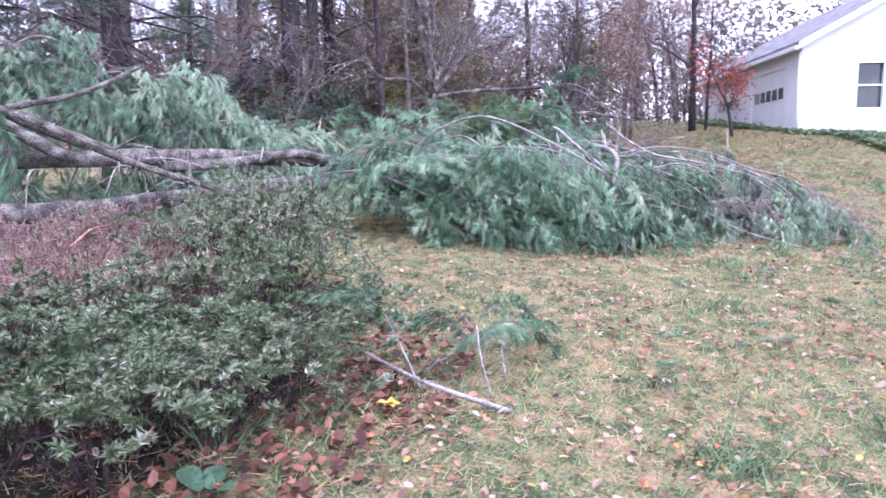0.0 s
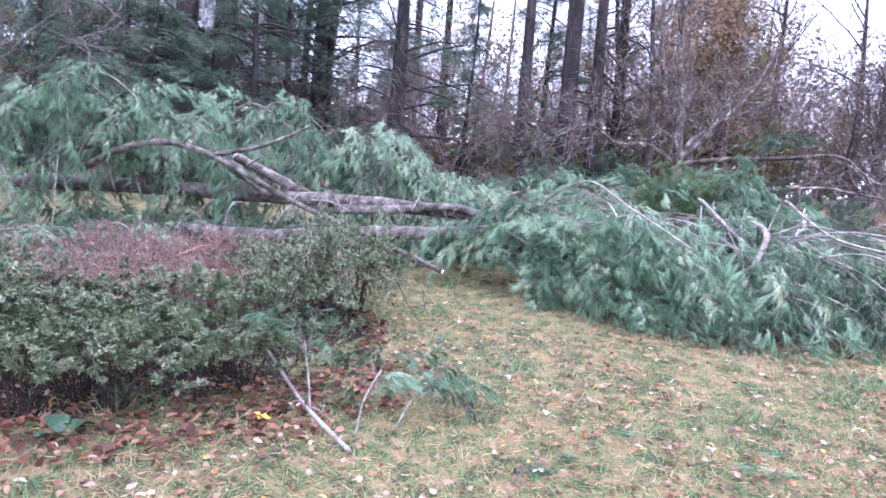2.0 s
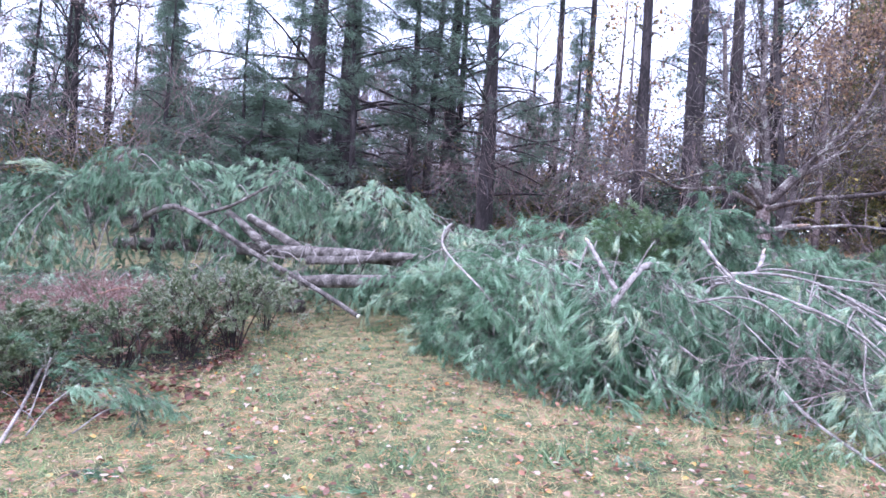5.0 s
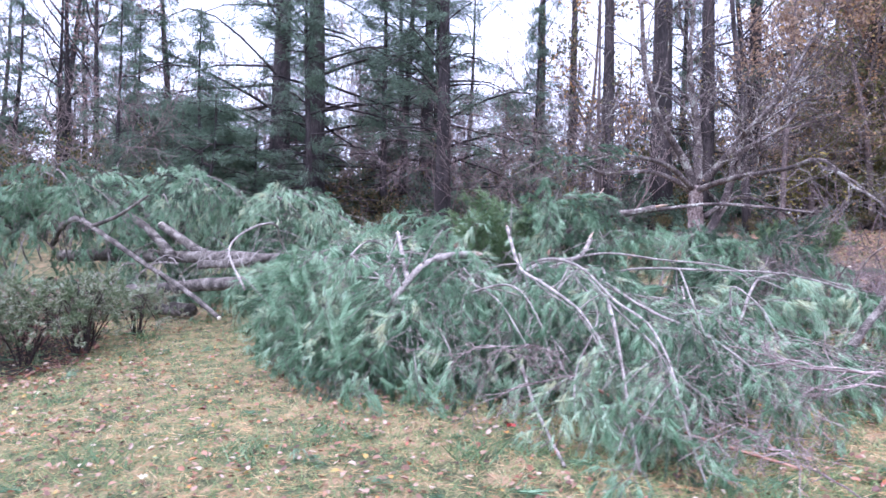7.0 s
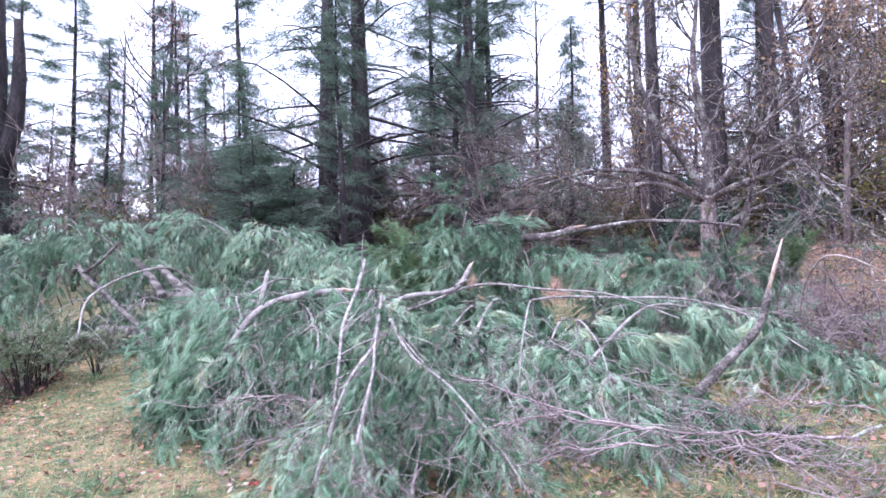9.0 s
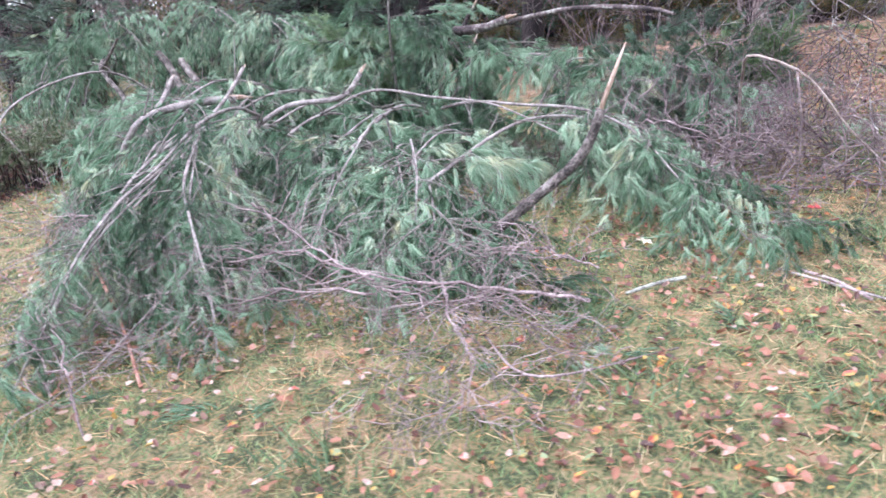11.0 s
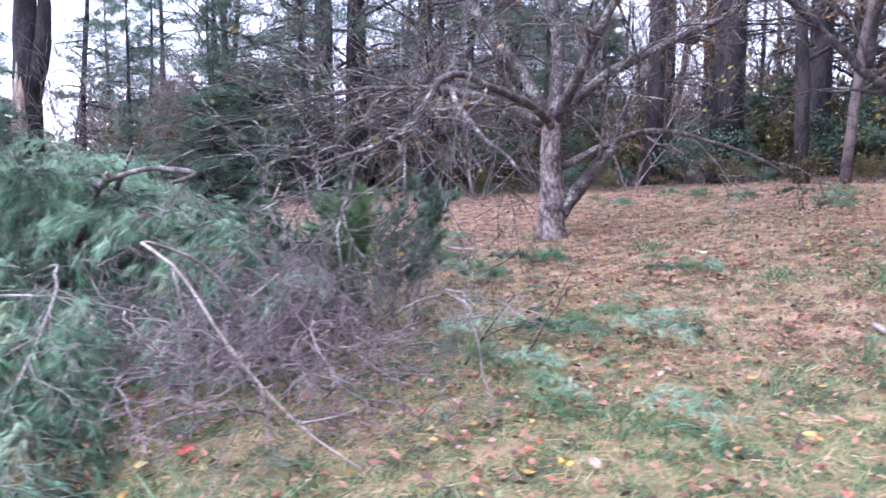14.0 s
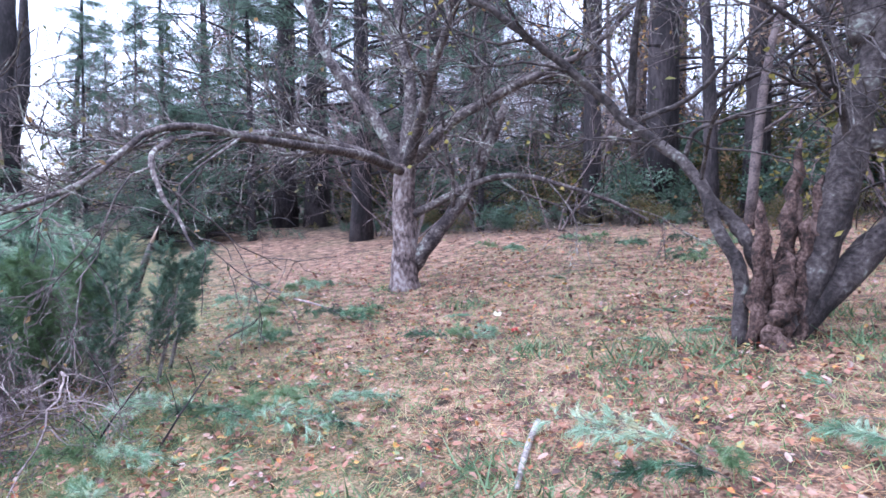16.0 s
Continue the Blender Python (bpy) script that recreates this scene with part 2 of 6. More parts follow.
def gh(x, y):
    """Height of the ground."""
    x, y = np.asarray(x, float), np.asarray(y, float)
    dx, dy = x + 3.0, y - 5.0
    r = np.hypot(dx, dy)
    k = np.minimum(r, 34.0) / np.maximum(r, 1e-6)
    x, y = -3.0 + dx * k, 5.0 + dy * k
    z = 0.0343 * x + 0.1073 * y
    z = z + 0.055 * np.maximum(y - 7.5, 0) - 0.085 * np.maximum(y - 15.0, 0) + 0.055 * np.maximum(-x - 6.0, 0) * smooth(8, 14, y)
    ux, uy = 5.0, 9.0
    s = np.clip(((x - 12.0) * ux + (y - 5.0) * uy) / (ux * ux + uy * uy), 0, 1.2)
    d = np.hypot(x - 12.0 - s * ux, y - 5.0 - s * uy)
    z = z + 0.85 * (1 - smooth(2.4, 6.0, d)) * (1 - 0.45 * s)
    return z + 0.025 * np.sin(1.7 * x + 0.6 * y) * np.sin(1.1 * y - 0.4 * x)


def at(x, y, h=0.0):
    """A point h above the ground."""
    return np.array([x, y, float(gh(x, y)) + h])


def unit(v):
    v = np.asarray(v, float)
    return v / max(np.linalg.norm(v), 1e-9)


class Geo:
    """Gathers tubes and flakes into one mesh."""

    def __init__(self):
        self.v, self.f, self.n = [], [], 0

    def add(self, verts, faces):
        verts, faces = np.asarray(verts, float), np.asarray(faces, int)
        self.v.append(verts)
        self.f += (faces + self.n).tolist()
        self.n += len(verts)

    def tube(self, pts, radii, sides=6, wobble=0.0, caps=True):
        pts = np.asarray(pts, float)
        radii = np.broadcast_to(np.asarray(radii, float), (len(pts),))
        tan = np.gradient(pts, axis=0)
        tan /= np.linalg.norm(tan, axis=1, keepdims=True) + 1e-9
        ref = np.eye(3)[np.argmin(np.abs(tan.mean(0)))]
        u = np.cross(tan, ref)
        u /= np.linalg.norm(u, axis=1, keepdims=True) + 1e-9
        w = np.cross(tan, u)
        a = np.linspace(0, 2 * np.pi, sides, endpoint=False)
        ring = np.cos(a)[None, :, None] * u[:, None] + np.sin(a)[None, :, None] * w[:, None]
        rad = radii[:, None, None] * (1 + wobble * rng.uniform(-1, 1, (len(pts), sides, 1)))
        v = (pts[:, None] + ring * rad).reshape(-1, 3)
        i, j = np.meshgrid(np.arange(len(pts) - 1), np.arange(sides), indexing="ij")
        k = (j + 1) % sides
        f = np.stack([i * sides + j, i * sides + k, (i + 1) * sides + k, (i + 1) * sides + j], -1).reshape(-1, 4)
        base = self.n
        self.add(v, f)
        if caps:
            self.f.append([base + q for q in range(sides - 1, -1, -1)])
            self.f.append([base + (len(pts) - 1) * sides + q for q in range(sides)])

    def spikes(self, base, tip, width):
        """Needles and blades: one thin triangle each, from base to tip."""
        base, tip = np.asarray(base, float), np.asarray(tip, float)
        side = np.cross(tip - base, rng.normal(size=base.shape))
        side /= np.linalg.norm(side, axis=1, keepdims=True) + 1e-9
        side *= np.asarray(width, float).reshape(-1, 1) / 2
        v = np.stack([base - side, base + side, tip], 1).reshape(-1, 3)
        self.add(v, np.arange(len(v)).reshape(-1, 3))

    def leaves(self, at_points, length, width, droop=0.0, flat=False, along=None):
        """Pointed leaves with a fold along the middle: two triangles each side of the vein share it."""
        p = np.asarray(at_points, float)
        n = len(p)
        d = rng.normal(size=(n, 3)) if along is None else np.array(along, float)
        if flat:
            d[:, 2] *= 0.25
        d[:, 2] -= droop
        d /= np.linalg.norm(d, axis=1, keepdims=True)
        up = rng.normal(size=(n, 3)) * (0.35 if flat else 1.0)
        if flat:
            up[:, 2] += 1.0
        s = np.cross(d, up)
        s /= np.linalg.norm(s, axis=1, keepdims=True) + 1e-9
        nrm = np.cross(s, d)
        L = (length * rng.uniform(0.6, 1.3, (n, 1)))
        W = (width * rng.uniform(0.7, 1.2, (n, 1))) / 2
        mid = p + d * L * 0.45
        lift = nrm * W * rng.uniform(0.1, 0.7, (n, 1))
        curl = nrm * L * rng.uniform(-0.2, 0.3, (n, 1))
        if flat:
            j = rng.uniform(0.7, 1.25, (4, n, 1))
            low, high = p + d * L * 0.25, p + d * L * 0.68 + curl * 0.4
            v = np.stack([p, low + s * W * j[0] + lift, high + s * W * j[1] + lift, p + d * L + curl, high - s * W * j[2] + lift, low - s * W * j[3] + lift], 1).reshape(-1, 3)
            k = np.arange(n)[:, None] * 6
            self.add(v, np.concatenate([k + [0, 1, 2, 3], k + [0, 3, 4, 5]], 0))
            return
        v = np.stack([p, mid + s * W + lift, p + d * L + curl, mid - s * W + lift], 1).reshape(-1, 3)
        k = np.arange(n)[:, None] * 4
        f = np.concatenate([k + [0, 1, 2], k + [0, 2, 3]], 0)
        self.add(v, f)

    def mesh(self, name, material, offset=(0, 0, 0), soft=True):
        me = bpy.data.meshes.new(name)
        v = np.concatenate(self.v) - np.asarray(offset, float)
        me.from_pydata(v.tolist(), [], self.f)
        me.materials.append(material)
        if soft:
            me.polygons.foreach_set("use_smooth", np.ones(len(me.polygons), bool))
        me.update()
        return me


def thing(name, place, label, category, group="", kind=""):
    ob = new(name)
    ob.empty_display_size = 0.2
    ob.location = [float(v) for v in place]
    return tagged(ob, label, category, group, kind)


def part(name, geo, material, parent, label="", offset=None, soft=True):
    """Links a Geo as one mesh under a thing; its points are in the world unless an offset is given."""
    ob = new(name, geo.mesh(name, material, parent.location if offset is None else offset, soft))
    ob.parent = parent
    return tagged(ob, label)


def solo(name, geo, material, place, label, category, group="", kind="", soft=True):
    ob = new(name, geo.mesh(name, material, place, soft))
    ob.location = [float(v) for v in place]
    return tagged(ob, label, category, group, kind)


def spline(pts, n):
    """Points along a smooth line through the given ones."""
    p = np.asarray(pts, float)
    s = np.r_[0, np.cumsum(np.linalg.norm(np.diff(p, axis=0), axis=1))]
    tan = np.gradient(p, s, axis=0) if len(p) > 2 else np.repeat((p[1:] - p[:1]) / s[-1], 2, 0)
    out = []
    for q in np.linspace(0, s[-1], n):
        i = min(np.searchsorted(s, q, "right") - 1, len(p) - 2)
        h = s[i + 1] - s[i]
        t = (q - s[i]) / h
        out.append((2 * t**3 - 3 * t**2 + 1) * p[i] + (t**3 - 2 * t**2 + t) * h * tan[i] + (-2 * t**3 + 3 * t**2) * p[i + 1] + (t**3 - t**2) * h * tan[i + 1])
    return np.array(out)


def turned(d, angle, roll):
    """d bent away by angle, about itself by roll."""
    d = unit(d)
    u = unit(np.cross(d, (0.3, 0.2, 1.0) if abs(d[2]) < 0.9 else (1.0, 0, 0)))
    w = np.cross(d, u)
    return unit(math.cos(angle) * d + math.sin(angle) * (math.cos(roll) * u + math.sin(roll) * w))


def grow(g, p, d, length, radius, depth, tips, kids=(3, 5), bend=0.25, lift=0.0, angle=(0.5, 1.0), shrink=0.62, first=0.3, sides=5, thin=0.5, least=0.004):
    """A branch with its branches; the ends of the last ones go into tips."""
    steps = 5 if depth > 1 else 4
    pts, q = [np.asarray(p, float)], unit(d)
    for _ in range(steps):
        q = unit(q + rng.normal(size=3) * bend + np.array([0, 0, lift]))
        pts.append(pts[-1] + q * length / steps)
    pts = np.array(pts)
    rad = np.linspace(radius, max(radius * thin, least), steps + 1)
    g.tube(pts, rad, max(3, sides), caps=False)
    if depth == 0:
        tips.append((pts[-1], q))
        tips.append((pts[len(pts) // 2], q))
        return
    for _ in range(rng.integers(kids[0], kids[1] + 1)):
        k = rng.uniform(first, 1.0) * steps
        i = min(int(k), steps - 1)
        at_p = pts[i] + (pts[i + 1] - pts[i]) * (k - i)
        away = turned(pts[i + 1] - pts[i], rng.uniform(*angle), rng.uniform(0, 2 * math.pi))
        grow(g, at_p, away, length * shrink * rng.uniform(0.7, 1.2), max(rad[i] * 0.6, least), depth - 1, tips, kids, bend, lift, angle, shrink, 0.25, sides - 1, thin, least)


# ---- ground ----
def build_ground():
    fine_x, fine_y = np.linspace(-22, 22, 111), np.linspace(-14, 34, 121)
    xs = np.r_[-900, -400, -180, -90, -60, -42, -30, fine_x, 30, 42, 60, 90, 180, 400, 900]
    ys = np.r_[-900, -400, -180, -90, -45, -25, fine_y, 42, 55, 80, 140, 300, 900]
    X, Y = np.meshgrid(xs, ys, indexing="ij")
    v = np.stack([X, Y, gh(X, Y)], -1).reshape(-1, 3)
    i, j = np.meshgrid(np.arange(len(xs) - 1), np.arange(len(ys) - 1), indexing="ij")
    a = i * len(ys) + j
    g = Geo()
    g.add(v, np.stack([a, a + len(ys), a + len(ys) + 1, a + 1], -1).reshape(-1, 4))
    solo("ground", g, ground_material(), (0, 0, 0), "sloping autumn lawn with dry grass and fallen leaves", "ground", kind="structure")


build_ground()


# ---- fallen pine ----
def bough_meshes(length, count, material, hang):
    """One pine bough along +x: side twigs that carry tufts of long needles; hang is how limply the tufts droop."""
    g, nb, nd, nl = Geo(), [], [], []
    stem = spline([(0, 0, 0), (length * 0.35, rng.normal() * 0.04, 0.08 * length), (length * 0.7, rng.normal() * 0.08, 0.03 * length), (length, rng.normal() * 0.1, -0.2 * length * hang)], 7)
    g.tube(stem, np.linspace(0.0055, 0.0025, 7), 4, caps=False)

    def spot(u):
        i = min(int(u * 6), 5)
        return stem[i] + (stem[i + 1] - stem[i]) * (u * 6 - i), stem[i + 1] - stem[i]

    def tuft(p, d):
        """Fingers of needles spread round the end of a twig."""
        d = unit(d)
        fingers = rng.integers(4, 7)
        for _ in range(fingers):
            f = unit(d + rng.normal(size=3) * (0.34 if hang > 0.5 else 0.5) + np.array([0, 0, -0.35 * hang]))
            b = p - d * rng.uniform(0, 0.09)
            long = rng.uniform(0.11, 0.17) if hang > 0.5 else rng.uniform(0.09, 0.14)
            for _ in range(9):
                nb.append(b + rng.normal(size=3) * 0.006)
                nd.append(unit(f + rng.normal(size=3) * (0.1 if hang > 0.5 else 0.19)))
                nl.append(long * rng.uniform(0.75, 1.1))

    for k in range(count):
        p, tan = spot(0.15 + 0.85 * (k + rng.uniform(0, 1)) / count)
        side = 1 if k % 2 else -1
        d = unit(unit(tan) * rng.uniform(0.6, 1.1) + np.array([0, side * rng.uniform(0.35, 0.9), rng.uniform(-0.2, 0.3)]))
        L = length * rng.uniform(0.18, 0.38)
        m, e = p + d * L * 0.55, p + d * L * 0.95 + np.array([0, 0, -0.4 * L * hang])
        g.tube([p, m, e], [0.0034, 0.003, 0.002], 3, caps=False)
        tuft(e, e - m)
        for v in (0.5, 0.85):
            if rng.random() < 0.5:
                o = unit(d + rng.normal(size=3) * 0.6)
                b = p + (m - p) * v
                q = b + o * L * 0.35 + np.array([0, 0, -0.15 * L * hang])
                g.tube([b, q], [0.003, 0.002], 3, caps=False)
                tuft(q, q - b)
    for u in (0.55, 0.8, 1.0):
        p, tan = spot(u)
        tuft(p, unit(tan) + np.array([0, rng.normal() * 0.5, rng.uniform(-0.2, 0.35)]))
    nb, nd, nl = np.array(nb), np.array(nd), np.array(nl)
    # needles bend a little at half their length
    n = Geo()
    side = np.cross(nd, rng.normal(size=nd.shape))
    side /= np.linalg.norm(side, axis=1, keepdims=True) + 1e-9
    side *= rng.uniform(0.0016, 0.0027, (len(nb), 1))
    tip = nb + nd * nl[:, None] + np.array([0, 0, -0.16 * hang]) * nl[:, None]
    n.add(np.stack([nb - side, nb + side, tip], 1).reshape(-1, 3), np.arange(3 * len(nb)).reshape(-1, 3))
    return g.mesh("bough", STEM_BARK), n.mesh("needles", material, soft=False)


BOUGHS = [bough_meshes(L, c, NEEDLES, 1.0) for L, c in ((1.05, 13), (0.9, 12), (0.75, 11), (1.2, 15), (0.6, 9), (0.95, 13))]
FLUFFY = [bough_meshes(L, c, NEEDLES, 0.3) for L, c in ((0.95, 14), (0.8, 13), (1.1, 16), (0.65, 11))]
GREEN_BOUGHS = [bough_meshes(L, c, GREEN_NEEDLES, 0.15) for L, c in ((0.8, 14), (0.6, 12))]


DARK_NEEDLES = flakes("dark_pine_needles", [(0.0, (0.012, 0.028, 0.018)), (0.4, (0.05, 0.10, 0.062)), (0.8, (0.13, 0.22, 0.145)), (1.0, (0.24, 0.34, 0.25))], 0.55, 0.2, 4.0, 0.5, 1.2, 0.3)
DARK_BOUGHS = [bough_meshes(L, c, DARK_NEEDLES, 0.3) for L, c in ((0.8, 14), (0.65, 12))]


def add_bough(parent, p, d, roll, size=1.0, kinds=BOUGHS):
    """Hangs a bough with its needles on a limb at the world point p, pointing along d."""
    stem, needles = kinds[rng.integers(len(kinds))]
    d = unit(d)
    y = unit(np.cross((0, 0, 1.0), d))
    z = np.cross(d, y)
    m = Matrix([[d[i], y[i], z[i], 0] for i in range(3)] + [[0, 0, 0, 1]]) @ Matrix.Rotation(roll, 4, "X")
    ob = new("bough", stem)
    ob.parent = parent
    ob.matrix_basis = Matrix.Translation(Vector([float(v) for v in p]) - parent.location) @ m @ Matrix.Scale(size, 4)
    nd = new("needles", needles)
    nd.parent = ob
    return ob


def pine_limb(plan, radius, boughs, label, start=0.25, size=1.0, kinds=BOUGHS, outward=None, tip=0.35, spread=(0.4, 1.1), sag=0.5, stop=1.0):
    """A torn-off pine limb through (x, y, height over the ground) points, with boughs along it."""
    pts = spline([at(*p) for p in plan], 3 + 4 * len(plan))
    t = thing("fallen_pine_limb", at(plan[0][0], plan[0][1]), label, "branch", "fallen pine limbs")
    g = Geo()
    g.tube(pts, np.linspace(radius, max(radius * tip, 0.006), len(pts)), 8, 0.08)
    part("limb", g, BOUGH_BARK if radius < 0.045 else PINE_BARK, t)
    for k in range(boughs):
        u = start + (stop - start) * (k + rng.uniform(0, 0.8)) / max(boughs, 1)
        i = min(int(u * (len(pts) - 1)), len(pts) - 2)
        p = pts[i] + np.array([0, 0, 0.03])
        tan = unit(pts[i + 1] - pts[i])
        a = rng.uniform(*spread) * (1 if k % 2 else -1)
        d = np.array([tan[0] * math.cos(a) - tan[1] * math.sin(a), tan[0] * math.sin(a) + tan[1] * math.cos(a), tan[2] * 0.6 - rng.uniform(0.0, sag)])
        ground = float(gh(p[0] + d[0], p[1] + d[1]))
        if p[2] + d[2] < ground:
            d[2] = ground - p[2] + rng.uniform(0.02, 0.12)
        add_bough(t, p, d, rng.uniform(-0.5, 0.5), size * rng.uniform(0.8, 1.15), kinds)
    return t


# the long front mound: limbs arch over a ridge and come down to the lawn
RIDGE = [(-5.2, 5.2, 0.5), (-4.95, 4.7, 0.9), (-4.7, 4.2, 1.15), (-4.3, 4.1, 1.1), (-3.5, 4.1, 1.05), (-2.6, 4.2, 0.95), (-1.8, 4.4, 0.9), (-0.9, 4.4, 0.8), (-0.1, 4.1, 0.65)]
FRONT = [(-4.75, 4.4), (-4.4, 3.9), (-3.95, 3.45), (-3.5, 3.15), (-2.85, 2.9), (-2.2, 2.5), (-1.5, 2.3), (-0.65, 2.65), (0.3, 3.25)]
BACK = [(-6.6, 6.6), (-6.0, 6.9), (-5.2, 6.8), (-4.4, 6.6), (-3.5, 6.3), (-2.6, 6.2), (-1.8, 6.3), (-0.9, 6.2), (0.4, 5.6)]


def along(line, u):
    k = u * (len(line) - 1)
    i = min(int(k), len(line) - 2)
    return np.array(line[i], float) + (np.array(line[i + 1], float) - np.array(line[i], float)) * (k - i)


MOUND = "grey-barked fallen white pine limb with blue-green needles, heaped on the lawn"
for k in range(26):
    u = (k + rng.uniform(0.2, 0.8)) / 26
    # the limbs fan out from the logs, so they run down and away from them
    r, f = along(RIDGE, max(0, u - 0.05)), along(FRONT, min(1, u + rng.uniform(0.0, 0.2)))
    back = along(BACK, max(0, u - 0.15))
    h = r[2] * rng.uniform(0.6, 1.02)
    s = r[:2] + (back - r[:2]) * rng.uniform(0.1, 0.5)
    e = f + rng.normal(size=2) * 0.12
    m1 = r[:2] + (e - r[:2]) * 0.35
    m2 = r[:2] + (e - r[:2]) * 0.72
    pine_limb([(s[0], s[1], h * 0.7), (r[0], r[1], h), (m1[0], m1[1], h * 0.85), (m2[0], m2[1], h * (0.72 if 0.52 < u < 0.78 else 0.5)), (e[0], e[1], 0.42 if 0.52 < u < 0.78 else 0.04)], rng.uniform(0.009, 0.015), 8, MOUND, 0.06, stop=0.72 if 0.52 < u < 0.78 else 0.84, kinds=FLUFFY if u < 0.42 else BOUGHS, spread=(0.25, 0.8), sag=0.25 if u < 0.42 else 0.55)
for k in range(13):
    u = (k + rng.uniform(0.2, 0.8)) / 13
    r, b = along(RIDGE, u), along(BACK, u)
    h = r[2] * rng.uniform(0.8, 1.05)
    e = b + rng.normal(size=2) * 0.3
    pine_limb([(r[0], r[1] - 0.3, h * 0.6), (*(r[:2] * 0.6 + e * 0.4), h), (*(r[:2] * 0.25 + e * 0.75), h * 0.75), (e[0], e[1], 0.3)], rng.uniform(0.01, 0.02), 7, MOUND, 0.1)
# boughs that lie low along the front edge
for k in range(12):
    u = (k + rng.uniform(0, 1)) / 12
    if 0.56 < u < 0.8:
        continue
    f = along(FRONT, u)
    b = f + np.array([-0.75, 0.6])
    pine_limb([(b[0], b[1], 0.35), ((b[0] + f[0]) / 2, (b[1] + f[1]) / 2, 0.28), (f[0] + 0.15, f[1] - 0.1, 0.03)], 0.012, 6, "low spread pine branch with blue-green needles on the grass", 0.0, 0.85, stop=0.8)

for line in (((-2.5, 4.04), (-1.64, 2.53), (-1.17, 1.74)), ((-1.93, 4.22), (-1.1, 2.7), (-0.67, 1.73))):
    (x0, y0), (x1, y1), (x2, y2) = line
    pine_limb([(x0, y0, 0.35), (x1, y1, 0.3), (x2, y2, 0.06)], 0.01, 9, "low spread pine branch with blue-green needles on the grass", 0.1, 0.8, stop=0.85, sag=0.2)

# the heap behind, with a tall bough standing out of it
REAR = [(-5.6, 8.2, 1.1), (-4.6, 7.6, 1.1), (-3.6, 6.8, 1.15), (-2.9, 6.4, 1.35), (-2.3, 6.2, 1.45), (-1.6, 6.4, 1.2), (-0.7, 6.7, 1.0), (0.1, 6.8, 0.85), (0.8, 6.8, 0.6)]
for k in range(18):
    u = (k + rng.uniform(0.2, 0.8)) / 18
    r = along(REAR, u)
    a = rng.uniform(0, 2 * math.pi)
    e = r[:2] + np.array([math.cos(a), math.sin(a) * 0.7]) * rng.uniform(0.9, 1.4)
    s = r[:2] - np.array([math.cos(a), math.sin(a)]) * 0.5
    pine_limb([(s[0], s[1], r[2] * 0.35), (r[0], r[1], r[2] * 0.95), (*(r[:2] * 0.4 + e * 0.6), r[2] * 0.7), (e[0], e[1], 0.12)], 0.014, 9, "fallen white pine limb in the heap behind the mound", 0.1)
pine_limb([(-2.5, 6.1, 0.0), (-2.35, 5.8, 1.0), (-2.2, 5.6, 1.5), (-2.1, 5.5, 1.75)], 0.025, 26, "upright white pine limb sticking out of the heap", 0.3, 0.75, sag=0.9)
for p in ((-3.2, 6.1), (-2.8, 5.9), (-3.0, 6.4)):
    pine_limb([(p[0], p[1], 0.0), (p[0] + 0.05, p[1] - 0.1, 0.7), (p[0] + 0.1, p[1] - 0.25, 1.15)], 0.02, 11, "bright green young pine limb standing in the heap", 0.15, 0.85, GREEN_BOUGHS, sag=0.2)
for p in ((0.95, 7.0), (0.3, 7.5)):
    pine_limb([(p[0], p[1], 0.0), (p[0] + 0.05, p[1] - 0.05, 0.5), (p[0] + 0.12, p[1] - 0.1, 0.8)], 0.02, 14, "bushy dark green pine limb behind the twig thicket", 0.1, 0.62, GREEN_BOUGHS, sag=0.0)
for k in range(9):
    a = 2 * math.pi * k / 9
    x, y = 0.3 + 0.55 * math.cos(a), 7.45 + 0.6 * math.sin(a)
    pine_limb([(x, y, 0.0), (x + 0.12 * math.cos(a), y + 0.12 * math.sin(a), 0.5), (x + 0.18 * math.cos(a), y + 0.18 * math.sin(a), rng.uniform(0.7, 0.88))], 0.018, 10, "bushy blue-green pine limb standing behind the twig thicket", 0.1, 0.55, DARK_BOUGHS, sag=0.3)

# the heap round the logs
BROKEN = []
RED_STICK = surface("red_stick", [(0.3, (0.16, 0.08, 0.055)), (0.5, (0.3, 0.15, 0.11)), (0.7, (0.42, 0.26, 0.2))], 12, 0.8, 0.3, 60)
LEFT = [(-14.5, 7.0, 2.0), (-13.2, 6.6, 2.1), (-12.0, 6.6, 2.05), (-10.8, 7.6, 2.0), (-9.5, 8.4, 1.95), (-8.2, 8.4, 1.8), (-7.3, 8.1, 1.35), (-6.4, 7.8, 1.0), (-5.4, 7.6, 0.9)]
for k in range(31):
    u = (k + rng.uniform(0.1, 0.9)) / 31
    r = along(LEFT, u)
    a = rng.uniform(math.pi * 0.9, math.pi * 2.1)
    e = r[:2] + np.array([math.cos(a), math.sin(a) * 0.9]) * rng.uniform(0.8, 1.5)
    s = r[:2] - np.array([math.cos(a), math.sin(a)]) * 0.5
    h = r[2] * rng.uniform(0.7, 1.02)
    pine_limb([(s[0], s[1], h * 0.4), (r[0], r[1], h), (*(r[:2] * 0.4 + e * 0.6), h * 0.75), (e[0], e[1], 0.15 if e[1] < 6.3 else 0.5)], 0.015, 8, "drooping white pine limb heaped behind the logs", 0.1)
